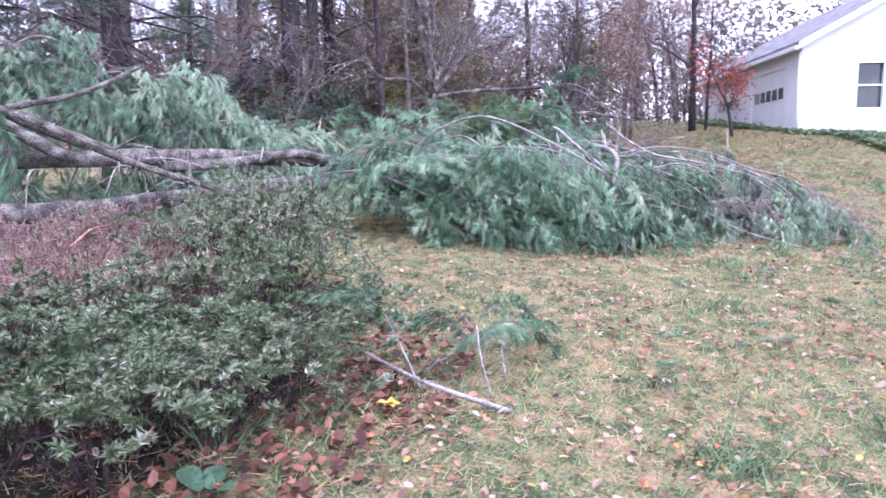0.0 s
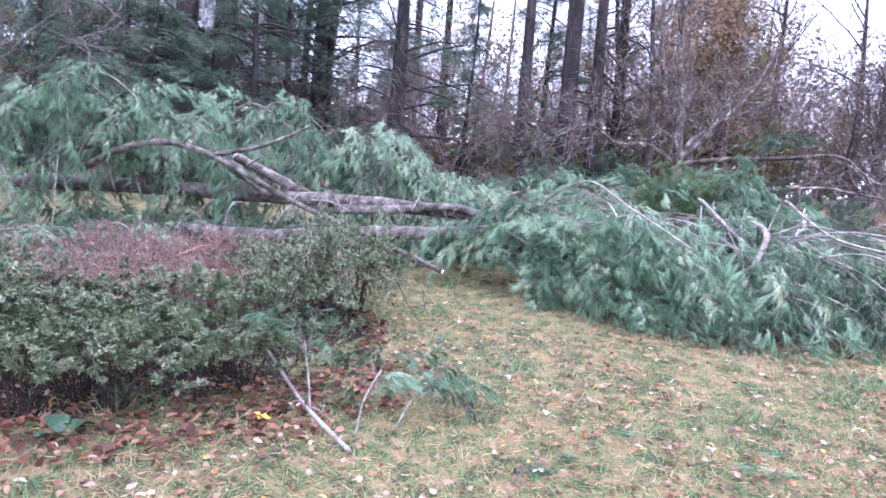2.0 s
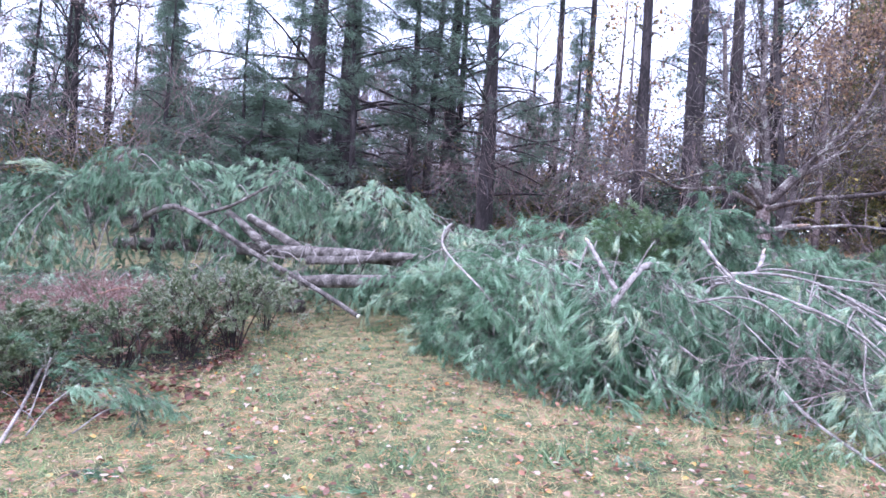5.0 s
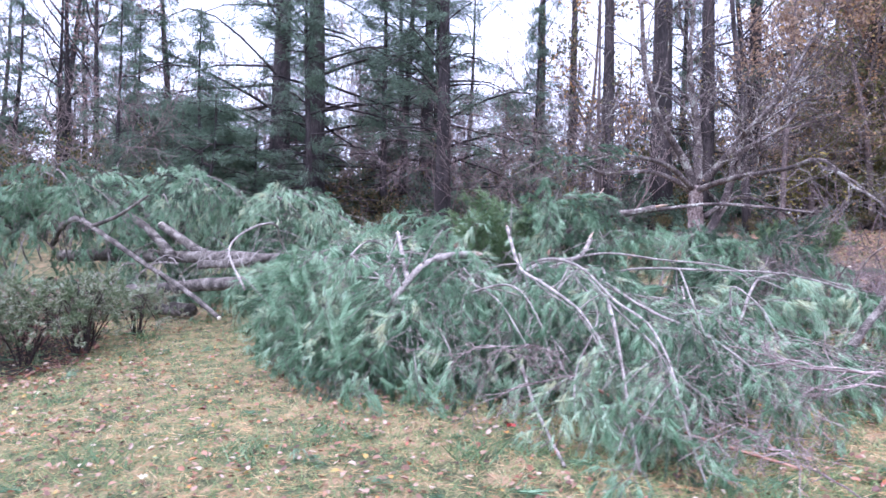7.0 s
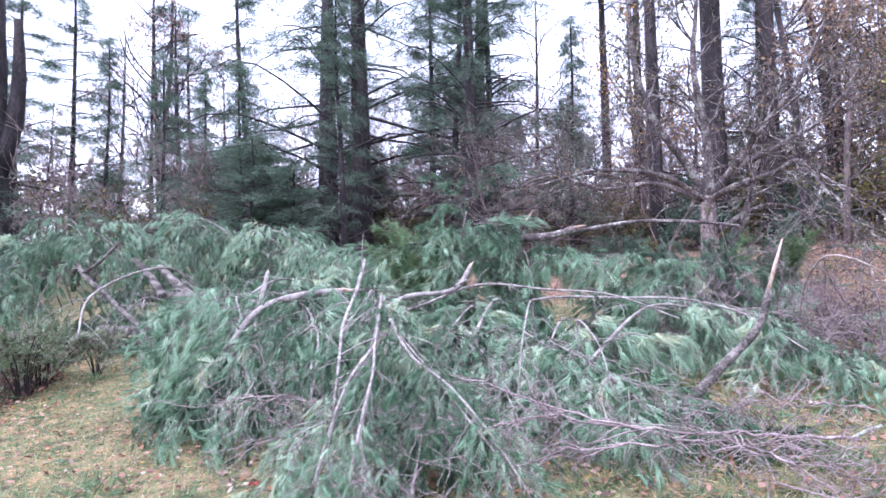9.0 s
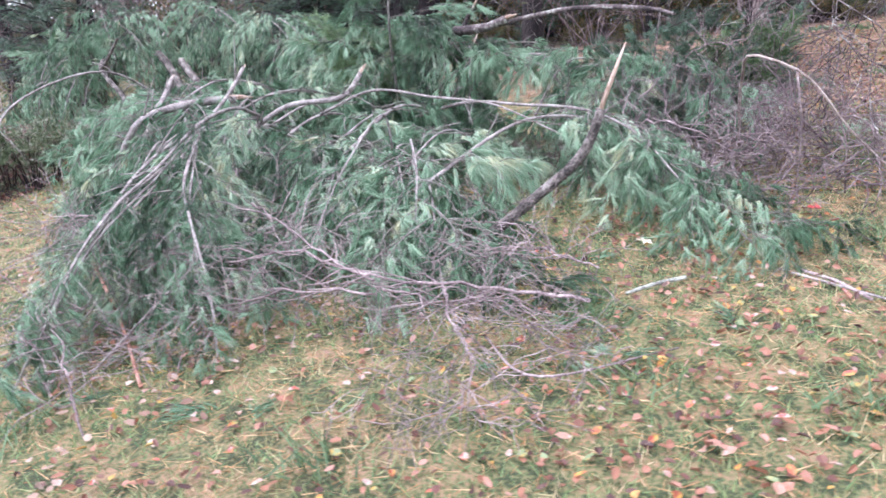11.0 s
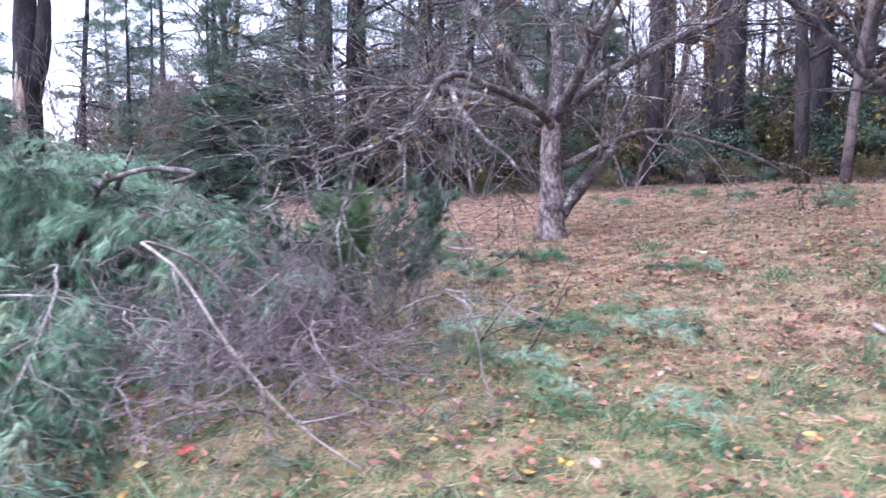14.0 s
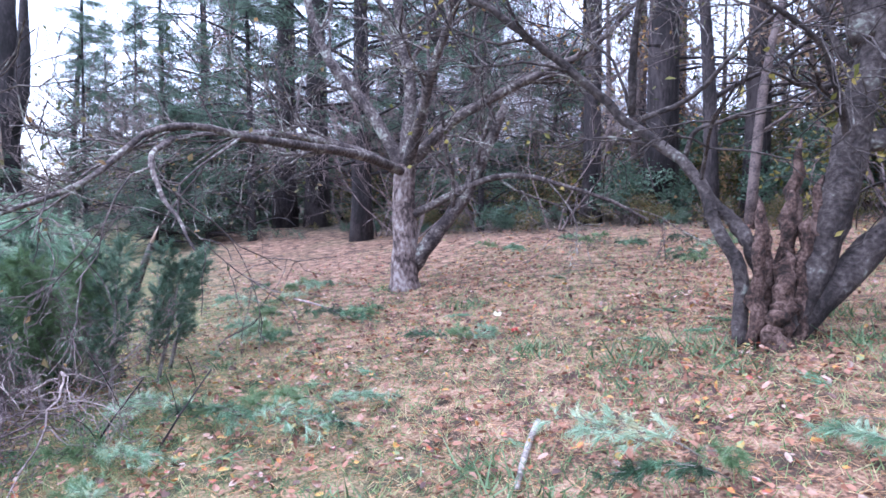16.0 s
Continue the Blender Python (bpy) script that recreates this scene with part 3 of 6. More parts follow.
# tall plumes above the logs
for x, y, h in ((-8.53, 6.94, 2.15), (-9.0, 7.3, 2.1), (-7.03, 7.28, 1.75), (-7.6, 7.5, 1.75), (-10.4, 6.06, 2.1), (-10.8, 6.0, 2.3), (-6.5, 7.7, 1.4), (-5.9, 8.1, 1.1), (-11.3, 6.2, 2.3)):
    a = rng.uniform(-0.5, 0.5)
    pine_limb([(x - 1.0, y + 1.3, h * 0.5), (x - 0.45, y + 0.9, h * 0.9), (x, y + 0.55, h * 1.04), (x + 0.5, y + 0.5 + a * 0.3, h * 0.92), (x + 1.0, y + 0.5 + a * 0.6, h * 0.62)], 0.016, 9, "tall drooping white pine plume over the logs", 0.15, 0.95, sag=0.6)
# low boughs that fill the heap behind the logs
for k in range(12):
    x, y = -12.2 + 6.6 * (k + rng.uniform(0, 1)) / 12, rng.uniform(7.3, 8.2)
    pine_limb([(x, y, 0.1), (x + 0.3, y - 0.3, 0.4), (x + 0.7, y - 0.5, 0.25)], 0.012, 6, "low pine limb lying behind the logs", 0.0, 0.9)
# small broken branches among the logs
for k in range(16):
    x = rng.uniform(-9.6, -5.6)
    y = 6.0 + 0.25 * (-7.5 - x) * 0.4 + rng.normal() * 0.25
    a = rng.uniform(0, 6.28)
    L = rng.uniform(0.25, 0.7)
    h = rng.uniform(0.35, 0.95)
    BROKEN.append(([(x, y, h), (x + 0.5 * L * math.cos(a), y + 0.5 * L * math.sin(a), h + rng.uniform(0.0, 0.25)), (x + L * math.cos(a), y + L * math.sin(a), h - rng.uniform(0.0, 0.4))], rng.uniform(0.006, 0.016)))
for p, q in (((-11.6, 5.6), (-10.2, 4.6)), ((-11.0, 5.4), (-10.6, 4.3)), ((-12.2, 5.5), (-11.4, 4.2)), ((-10.6, 5.9), (-9.7, 5.2))):
    pine_limb([(p[0], p[1], 0.3), ((p[0] + q[0]) / 2, (p[1] + q[1]) / 2, 0.55), (q[0], q[1], 0.35)], 0.02, 8, "grey-barked pine branch lying over the shrub bed", 0.1)


# single limbs that show
def bare_limb(plan, r0, r1, label, material=None, wound="", name="broken_limb", group="broken limbs", stubs=0):
    pts = spline([at(*p) for p in plan], 4 + 4 * len(plan))
    t = thing(name, at(plan[0][0], plan[0][1]), label, "branch", group)
    g = Geo()
    g.tube(pts, np.linspace(r0, r1, len(pts)), 9, 0.1)
    for _ in range(stubs):
        i = rng.integers(2, len(pts) - 2)
        d = turned(pts[i + 1] - pts[i], rng.uniform(0.7, 1.2), rng.uniform(0, 6.28))
        L = rng.uniform(0.12, 0.5)
        s = Geo()
        s.tube(spline([pts[i], pts[i] + d * L * 0.5, pts[i] + d * L + np.array([0, 0, -0.06])], 4), np.linspace(min(r1 * 0.5, 0.012), 0.003, 4), 4)
        part("side_twig", s, material or PINE_BARK, t)
    part("limb", g, material or PINE_BARK, t)
    if wound:
        w = Geo()
        e = pts[-1]
        d = unit(pts[-1] - pts[-2])
        if wound == "cut":
            w.tube([e - d * 0.004, e + d * 0.012], [r1 * 0.97, r1 * 0.9], 9)
            part("cut_face", w, CUT_WOOD, t, "pale sawn wood")
        else:
            for _ in range(4):
                w = Geo()
                o = unit(np.cross(d, (0.3, 1.0, 0.1))) * r1 * 0.4 + rng.normal(size=3) * r1 * 0.22
                L = rng.uniform(0.5, 1.0) * float(wound)
                w.tube([e - d * 0.05 + o, e + d * L * 0.5 + o * 0.8, e + d * L + o * 0.4], [r1 * 0.4, r1 * 0.34, 0.002], 5, 0.2)
                part("splinter", w, FRESH_WOOD, t, "fresh splintered wood")
    return t


bare_limb([(-11.0, 6.7, 1.1), (-10.4, 6.3, 1.4), (-9.8, 6.0, 1.55), (-9.1, 5.65, 1.42), (-8.17, 5.52, 0.95), (-7.0, 5.15, 0.53), (-6.28, 4.83, 0.27)], 0.047, 0.03, "bent grey pine limb arching over the logs, sawn at its end", wound="cut", stubs=14)
bare_limb([(-9.1, 5.65, 1.45), (-8.5, 5.52, 1.6), (-7.97, 5.48, 1.86)], 0.032, 0.018, "short grey side limb rising from the bent limb", stubs=2)
bare_limb([(-7.7, 6.7, 0.75), (-8.4, 6.9, 1.1), (-9.07, 7.09, 1.4)], 0.078, 0.072, "sawn pine log end with a pale cut face", wound="cut")
bare_limb([(-4.7, 6.0, 0.7), (-6.1, 6.2, 0.82), (-7.2, 6.4, 0.86), (-8.4, 6.9, 0.86), (-9.8, 7.4, 0.85), (-11.2, 8.0, 0.8), (-12.6, 8.4, 0.7)], 0.085, 0.125, "long grey pine log lying on the heap", name="fallen_log", group="fallen logs", stubs=12)
bare_limb([(-5.45, 5.55, 0.6), (-6.1, 5.55, 0.61), (-6.9, 5.6, 0.58), (-7.6, 5.75, 0.5), (-8.6, 6.0, 0.42), (-9.6, 6.3, 0.4)], 0.08, 0.11, "grey pine log with rough bark above the lawn", name="fallen_log", group="fallen logs", stubs=4)
bare_limb([(-7.5, 5.9, 0.14), (-8.6, 6.2, 0.16), (-9.9, 6.5, 0.16), (-11.0, 6.9, 0.16)], 0.10, 0.125, "thick pine log lying low in the shade", name="fallen_log", group="fallen logs")
bare_limb([(-5.3, 6.0, 0.7), (-6.0, 6.0, 0.9), (-6.8, 6.1, 0.82), (-7.6, 6.2, 0.78)], 0.05, 0.07, "thin pine limb lying across the logs", name="fallen_log", group="fallen logs", stubs=4)
bare_limb([(-4.9, 5.0, 0.4), (-5.2, 4.5, 1.15), (-5.0, 3.98, 1.43), (-4.84, 2.9, 1.25), (-4.4, 2.5, 0.95)], 0.016, 0.008, "arching grey pine branch with bare twigs over the mound", BOUGH_BARK, stubs=16)
bare_limb([(-3.2, 3.34, 0.78), (-3.4, 3.66, 1.06), (-3.567, 3.94, 1.32)], 0.027, 0.02, "pale bare limb propped up in the mound, snapped at its top", BOUGH_BARK, wound="0.05", stubs=6)
bare_limb([(-3.567, 3.93, 1.26), (-3.64, 3.8, 1.0), (-3.66, 3.7, 0.75)], 0.012, 0.007, "thin bare side limb hanging from the propped limb", BOUGH_BARK, stubs=2)
bare_limb([(-3.377, 3.2, 0.7), (-3.134, 3.37, 1.02), (-3.0, 3.73, 1.08), (-2.821, 4.13, 1.05)], 0.026, 0.04, "crooked pale limb on the mound, torn open at its thick end", BOUGH_BARK, wound="0.2", stubs=4)
bare_limb([(-2.75, 4.0, 0.93), (-2.72, 3.92, 0.8), (-2.7, 3.88, 0.62)], 0.02, 0.016, "short torn stub below the crooked limb", BOUGH_BARK)
bare_limb([(-1.4, 2.15, 0.55), (-1.584, 2.454, 0.753), (-1.95, 3.0, 0.9), (-2.234, 3.49, 0.98), (-2.36, 3.8, 1.15), (-2.451, 4.01, 1.32)], 0.009, 0.017, "long straight grey limb on the mound ending in an upright stub", BOUGH_BARK, wound="0.06", stubs=12)
bare_limb([(-2.35, 4.05, 0.9), (-2.0, 3.6, 1.04), (-1.65, 3.05, 1.02), (-1.372, 2.56, 0.85), (-1.15, 2.2, 0.76), (-1.045, 1.95, 0.62), (-0.95, 1.65, 0.3), (-0.85, 1.4, 0.05)], 0.015, 0.005, "curved grey limb cascading down the mound to the grass", BOUGH_BARK, stubs=16)
bare_limb([(-1.43, 2.66, 0.84), (-1.36, 2.25, 0.7), (-1.27, 1.85, 0.36), (-1.2, 1.6, 0.08)], 0.013, 0.005, "thin grey limb hanging down the mound", BOUGH_BARK, stubs=10)
bare_limb([(-1.75, 3.2, 0.98), (-1.5, 2.6, 0.72), (-1.62, 2.2, 0.42), (-1.6, 1.95, 0.2)], 0.011, 0.005, "thin grey limb hanging down the mound", BOUGH_BARK, stubs=10)
bare_limb([(-1.5, 2.95, 0.95), (-1.1, 2.6, 0.76), (-0.783, 2.44, 0.65), (-0.284, 2.23, 0.26), (-0.1, 2.12, 0.08)], 0.013, 0.005, "grey limb lying down the slope of the mound", BOUGH_BARK, stubs=14)
bare_limb([(-2.313, 3.39, 0.5), (-2.13, 2.9, 0.36), (-1.95, 2.45, 0.16), (-1.632, 1.68, 0.02)], 0.016, 0.010, "straight bare stick leaning from the mound to the grass", BOUGH_BARK, stubs=8)
bare_limb([(-2.5, 3.9, 0.7), (-2.15, 4.2, 0.95), (-1.75, 4.6, 1.02), (-1.69, 4.69, 1.16)], 0.02, 0.024, "grey limb with an upturned orange torn end", BOUGH_BARK, wound="0.1", stubs=5)
bare_limb([(-2.3, 4.7, 0.8), (-1.6, 4.75, 1.0), (-0.95, 4.8, 0.93), (-0.354, 4.84, 0.85), (0.2, 4.9, 0.6)], 0.014, 0.006, "long pale limb lying level along the mound", BOUGH_BARK, stubs=12)
bare_limb([(-2.75, 3.4, 0.75), (-2.2, 3.0, 0.88), (-1.9, 2.6, 0.62), (-1.8, 2.4, 0.4)], 0.012, 0.005, "drooping bare twig on the mound", BOUGH_BARK, stubs=9)
bare_limb([(-4.9, 4.1, 1.0), (-4.3, 3.75, 0.95), (-3.7, 3.4, 0.7), (-3.3, 3.0, 0.35)], 0.014, 0.006, "thin grey limb lying down the mound", BOUGH_BARK, stubs=12)
bare_limb([(-4.6, 3.7, 0.7), (-4.1, 3.35, 0.55), (-3.5, 3.0, 0.3)], 0.012, 0.006, "thin grey limb lying down the mound", BOUGH_BARK, stubs=10)
bare_limb([(-8.5, 6.7, 0.9), (-9.2, 6.9, 1.35), (-9.635, 6.957, 1.57)], 0.075, 0.07, "thick dark pine limb with a torn orange end", wound="0.09", stubs=3)
CASCADE = "drooping pine limb whose needle brushes hang over the mound's slope"
for plan, n in (([(-2.35, 4.05, 0.88), (-1.65, 3.05, 0.98), (-1.372, 2.56, 0.8), (-1.045, 1.95, 0.57), (-0.9, 1.5, 0.15)], 12),
                ([(-1.43, 2.66, 0.8), (-1.36, 2.25, 0.66), (-1.27, 1.85, 0.32), (-1.2, 1.6, 0.05)], 7),
                ([(-1.5, 2.95, 0.92), (-0.783, 2.44, 0.6), (-0.284, 2.23, 0.22)], 9),
                ([(-2.3, 3.9, 0.95), (-1.95, 3.0, 0.86), (-1.584, 2.454, 0.72), (-1.4, 2.15, 0.5)], 9)):
    pine_limb(plan, 0.007, n, CASCADE, 0.1, 0.62, spread=(0.15, 0.6), sag=1.0)
for plan in ([(-4.6, 3.9, 0.25), (-4.0, 3.55, 0.3), (-3.2, 3.05, 0.22), (-2.6, 2.68, 0.1)], [(-4.5, 3.9, 0.5), (-3.7, 3.4, 0.58), (-2.8, 2.9, 0.4)], [(-4.3, 4.0, 0.85), (-3.6, 3.6, 0.9), (-2.9, 3.1, 0.72)], [(-4.9, 4.35, 0.35), (-4.5, 3.8, 0.5), (-4.1, 3.35, 0.2)]):
    bare_limb(plan, 0.014, 0.006, "grey bare limb lying along the needles of the mound", BOUGH_BARK, stubs=14)
bare_limb([(-1.57, 2.17, 0.38), (-0.95, 2.03, 0.14), (-0.32, 1.82, 0.02)], 0.011, 0.009, "reddish bare stick on the grass", RED_STICK)
bare_limb([(-2.6, 5.9, 0.0), (-2.3, 6.05, 0.75), (-1.9, 6.15, 1.3), (-1.08, 5.98, 1.38), (-0.3, 6.05, 1.45), (0.33, 6.1, 1.38), (0.65, 5.8, 1.32)], 0.034, 0.014, "long dark limb held level above the heap", LICHEN_BARK, stubs=4)
bare_limb([(-1.75, 6.1, 1.36), (-1.3, 6.02, 1.36), (-1.0, 5.95, 1.42)], 0.05, 0.035, "torn side limb with orange splinters", LICHEN_BARK, wound="0.22")
bare_limb([(-1.85, 6.3, 1.3), (-1.78, 6.34, 1.45), (-1.71, 6.36, 1.56)], 0.03, 0.022, "short upright torn stub", LICHEN_BARK, wound="0.16")
bare_limb([(-0.1, 3.15, 0.03), (0.25, 3.5, 0.14), (0.6, 3.88, 0.42), (0.86, 4.08, 0.7), (0.92, 4.13, 0.9)], 0.042, 0.028, "dark leaning limb with a long pale splintered tip", PINE_BARK, wound="0.4", stubs=3)
bare_limb([(1.32, 3.68, 0.03), (1.42, 3.8, 0.05), (1.52, 3.98, 0.03)], 0.010, 0.012, "short pale lichen-covered stick on the grass", LICHEN_CRUST)

for plan, r in BROKEN:
    bare_limb(plan, r, r * 0.5, "small broken grey branch among the logs", BOUGH_BARK, name="broken_branch", group="broken branches by the logs", stubs=5)

# the separate branch that comes down on the lawn
t = pine_limb([(-1.9, 5.5, 0.6), (-1.3, 5.6, 0.72), (-0.48, 5.4, 0.74), (0.3, 5.2, 0.7), (0.72, 5.03, 0.58), (1.2, 4.75, 0.3), (1.72, 4.5, 0.06)], 0.016, 24, "arching pine branch whose needle brushes hang down to the lawn", 0.5, 0.7, spread=(0.2, 0.9), sag=2.2)

for k in range(8):
    u = rng.uniform(0.1, 0.98)
    r, f = along(RIDGE, u), along(FRONT, min(1, u + rng.uniform(0, 0.1)))
    v0, v1 = rng.uniform(0.0, 0.45), rng.uniform(0.5, 0.85)
    p, q = r[:2] + (f - r[:2]) * v0, r[:2] + (f - r[:2]) * v1
    hp, hq = r[2] * (1.03 - 0.75 * v0 ** 1.5) + 0.1, max(r[2] * (0.95 - 0.9 * v1 ** 1.5), 0.05)
    bare_limb([(p[0], p[1], hp - 0.25), (p[0], p[1] - 0.05, hp), (*((p + q) / 2 + rng.normal(size=2) * 0.08), (hp + hq) / 2 + 0.08), (q[0], q[1], hq)], 0.009, 0.004, "thin pale bare twig hanging over the mound", BOUGH_BARK, name="bare_twig", group="bare twigs on the mound", stubs=7)


# ---- bare twigs ----
def curly(length, depth, radius, bend, kids):
    """A crooked branch with curved, crossing twigs."""
    g = Geo()
    grow(g, (0, 0, 0.02), (1, 0, 0.3), length, radius, depth, [], kids, bend, -0.03, (0.4, 1.2), 0.66, 0.15, 5, 0.5, 0.0022)
    return g


THICKET = [curly(0.75, 3, 0.008, 0.3, (3, 4)) for k in range(5)]
spots = []
for k in range(84):
    a, r = rng.uniform(0, 2 * math.pi), math.sqrt(rng.uniform(0, 1))
    x, y = 1.0 + 1.4 * r * math.cos(a), 6.25 + 0.95 * r * math.sin(a)
    spots.append((x, y, rng.uniform(0.0, 0.5 * (1.2 - r)), rng.uniform(0, 360), rng.uniform(-12, 32), rng.uniform(0.65, 1.1)))
for k in range(18):
    a, r = rng.uniform(0, 2 * math.pi), math.sqrt(rng.uniform(0, 1))
    spots.append((0.75 + 1.1 * r * math.cos(a), 6.75 + 0.75 * r * math.sin(a), rng.uniform(0.1, 0.6), rng.uniform(0, 360), rng.uniform(-25, 35), rng.uniform(0.6, 1.0)))
thick = Geo()
for x, y, h, yaw, pitch, size in spots:
    one = THICKET[rng.integers(len(THICKET))]
    m = np.array(Matrix.Translation(Vector([float(v) for v in at(x, y, h)])) @ pose(0, 0, 0, 0, -pitch, yaw) @ pose(0, 0, 0, rng.uniform(-60, 60)) @ Matrix.Scale(float(size), 4))
    thick.add(np.concatenate(one.v) @ m[:3, :3].T + m[:3, 3], one.f)
solo("twig_thicket", thick, PURPLE_TWIG, at(1.0, 6.25), "low tangle of purplish bare twigs on the lawn", "twigs", kind="stuff")

dead = Geo()
for k in range(16):
    one = THICKET[rng.integers(len(THICKET))]
    m = np.array(Matrix.Translation(Vector([float(v) for v in at(-0.4 + rng.normal() * 0.22, 5.15 + rng.normal() * 0.22, rng.uniform(0.0, 0.3))])) @ pose(0, 0, 0, 0, -rng.uniform(0, 40), rng.uniform(0, 360)) @ Matrix.Scale(float(rng.uniform(0.4, 0.65)), 4))
    dead.add(np.concatenate(one.v) @ m[:3, :3].T + m[:3, 3], one.f)
DEAD_TWIG = surface("dead_twig", [(0.3, (0.03, 0.018, 0.016)), (0.5, (0.09, 0.055, 0.048)), (0.75, (0.2, 0.14, 0.12))], 6, 0.9, 0.3, 40)
solo("dead_twigs", dead, DEAD_TWIG, at(-0.4, 5.15), "knot of dead brown twigs between the mound and the thicket", "twigs", kind="stuff")


def twiggy(plan, r0, r1, label, group, twigs, size=0.3, lift=-0.02, material=None):
    """A bare branch with curved side twigs, each of them a part."""
    pts = spline([at(*p) for p in plan], 4 + 4 * len(plan))
    t = thing("bare_branch", at(plan[0][0], plan[0][1]), label, "branch", group)
    g = Geo()
    pts[1:-1] += rng.normal(size=(len(pts) - 2, 3)) * 0.012
    g.tube(pts, np.linspace(r0, r1, len(pts)), 6, 0.1)
    part("limb", g, material or TWIG_BARK, t)
    for k in range(twigs):
        u = 0.15 + 0.85 * (k + rng.uniform(0, 0.9)) / twigs
        i = min(int(u * (len(pts) - 1)), len(pts) - 2)
        a = rng.uniform(0.35, 0.95) * (1 if k % 2 else -1)
        tan = unit(pts[i + 1] - pts[i])
        d = np.array([tan[0] * math.cos(a) - tan[1] * math.sin(a), tan[0] * math.sin(a) + tan[1] * math.cos(a), rng.uniform(-0.25, 0.3)])
        g = Geo()
        grow(g, pts[i], d, size * rng.uniform(0.5, 1.3), max(r1, 0.0035), 2, [], (2, 4), 0.3, lift, (0.4, 1.1), 0.62, 0.2, 4, 0.5, 0.0018)
        tagged(part("side_twig", g, material or TWIG_BARK, t), kind="stuff")
    return t


LOW, LOWG = "pale grey bare branch spread low on the grass", "bare branches on the lawn"
for plan, r, n in (
        ([(1.35, 3.22, 0.1), (0.97, 3.11, 0.14), (0.68, 2.94, 0.18), (0.34, 2.78, 0.22), (-0.24, 2.86, 0.32), (-1.0, 3.0, 0.45)], 0.013, 12),
        ([(0.37, 2.76, 0.22), (-0.32, 2.77, 0.28), (-0.76, 2.53, 0.24), (-1.43, 2.46, 0.27), (-2.1, 2.15, 0.2)], 0.011, 14),
        ([(0.43, 2.7, 0.18), (-0.1, 2.53, 0.16), (-0.37, 2.29, 0.1), (-0.5, 2.05, 0.03)], 0.009, 9),
        ([(0.68, 2.94, 0.18), (1.0, 2.65, 0.16), (1.16, 2.54, 0.1), (1.24, 2.37, 0.03)], 0.009, 5),
        ([(0.47, 2.73, 0.2), (0.75, 2.81, 0.16), (1.0, 3.0, 0.12), (1.3, 2.95, 0.05)], 0.008, 7),
        ([(-0.59, 2.69, 0.27), (-1.26, 2.48, 0.36), (-1.94, 2.4, 0.45), (-2.5, 2.28, 0.45)], 0.008, 9),
        ([(-0.12, 1.47, 0.02), (-0.53, 1.58, 0.16), (-1.0, 1.7, 0.3)], 0.007, 4),
        ([(1.4, 3.2, 0.28), (1.06, 3.32, 0.26), (0.61, 3.4, 0.2)], 0.006, 6)):
    twiggy([(x, y, h + 0.1 * (h > 0.07)) for x, y, h in plan], r * 0.8, r * 0.35, LOW, LOWG, n + 13, 0.46)
for plan in ([(1.5, 6.4, 0.3), (1.9, 6.0, 0.5), (2.3, 5.9, 0.25)], [(0.4, 5.7, 0.5), (0.9, 5.4, 0.55), (1.4, 5.5, 0.3)], [(0.2, 6.2, 0.6), (0.6, 6.6, 1.0), (1.0, 6.5, 1.05)], [(1.6, 6.8, 0.3), (2.1, 6.9, 0.5), (2.6, 6.6, 0.2)], [(0.9, 5.5, 0.2), (1.2, 5.25, 0.3), (1.7, 5.2, 0.08)]):
    twiggy(plan, 0.009, 0.004, "crooked grey branch lying on the twig thicket", "twig thicket", 8, 0.4)


SHOOT = surface("shoot_bark", [(0.3, (0.18, 0.135, 0.12)), (0.5, (0.32, 0.26, 0.23)), (0.7, (0.44, 0.38, 0.34))], 9, 0.8, 0.3, 60)


def wand():
    pts = spline([at(1.1, 6.2, 0.2), at(1.22, 5.7, 0.85), at(1.4, 5.32, 1.02), at(1.64, 5.37, 0.92), at(2.0, 5.52, 0.48), at(2.38, 5.7, 0.12), at(2.62, 5.78, 0.01)], 24)
    t = thing("arching_shoot", at(1.1, 6.2), "long pale arching bare shoot springing from the thicket", "branch")
    g = Geo()
    g.tube(pts, np.linspace(0.013, 0.004, len(pts)), 7, 0.06)
    part("shoot", g, SHOOT, t)
    for i, e in ((12, (1.7, 5.44, 0.12)), (15, (1.95, 5.6, 0.2)), (18, (2.15, 5.55, 0.02)), (20, (2.55, 5.85, 0.25))):
        g = Geo()
        p, q = pts[i], at(*e)
        tips = []
        mid = (p + q) / 2 + np.array([0.03, 0.02, 0.0])
        g.tube(spline([p, mid, q], 6), np.linspace(0.007, 0.003, 6), 4)
        for _ in range(3):
            grow(g, q if i == 12 else mid, rng.normal(size=3) * 0.5 + np.array([0, 0, -0.5]), 0.14, 0.003, 0, tips, least=0.002)
        part("side_twig", g, TWIG_BARK, t)


wand()


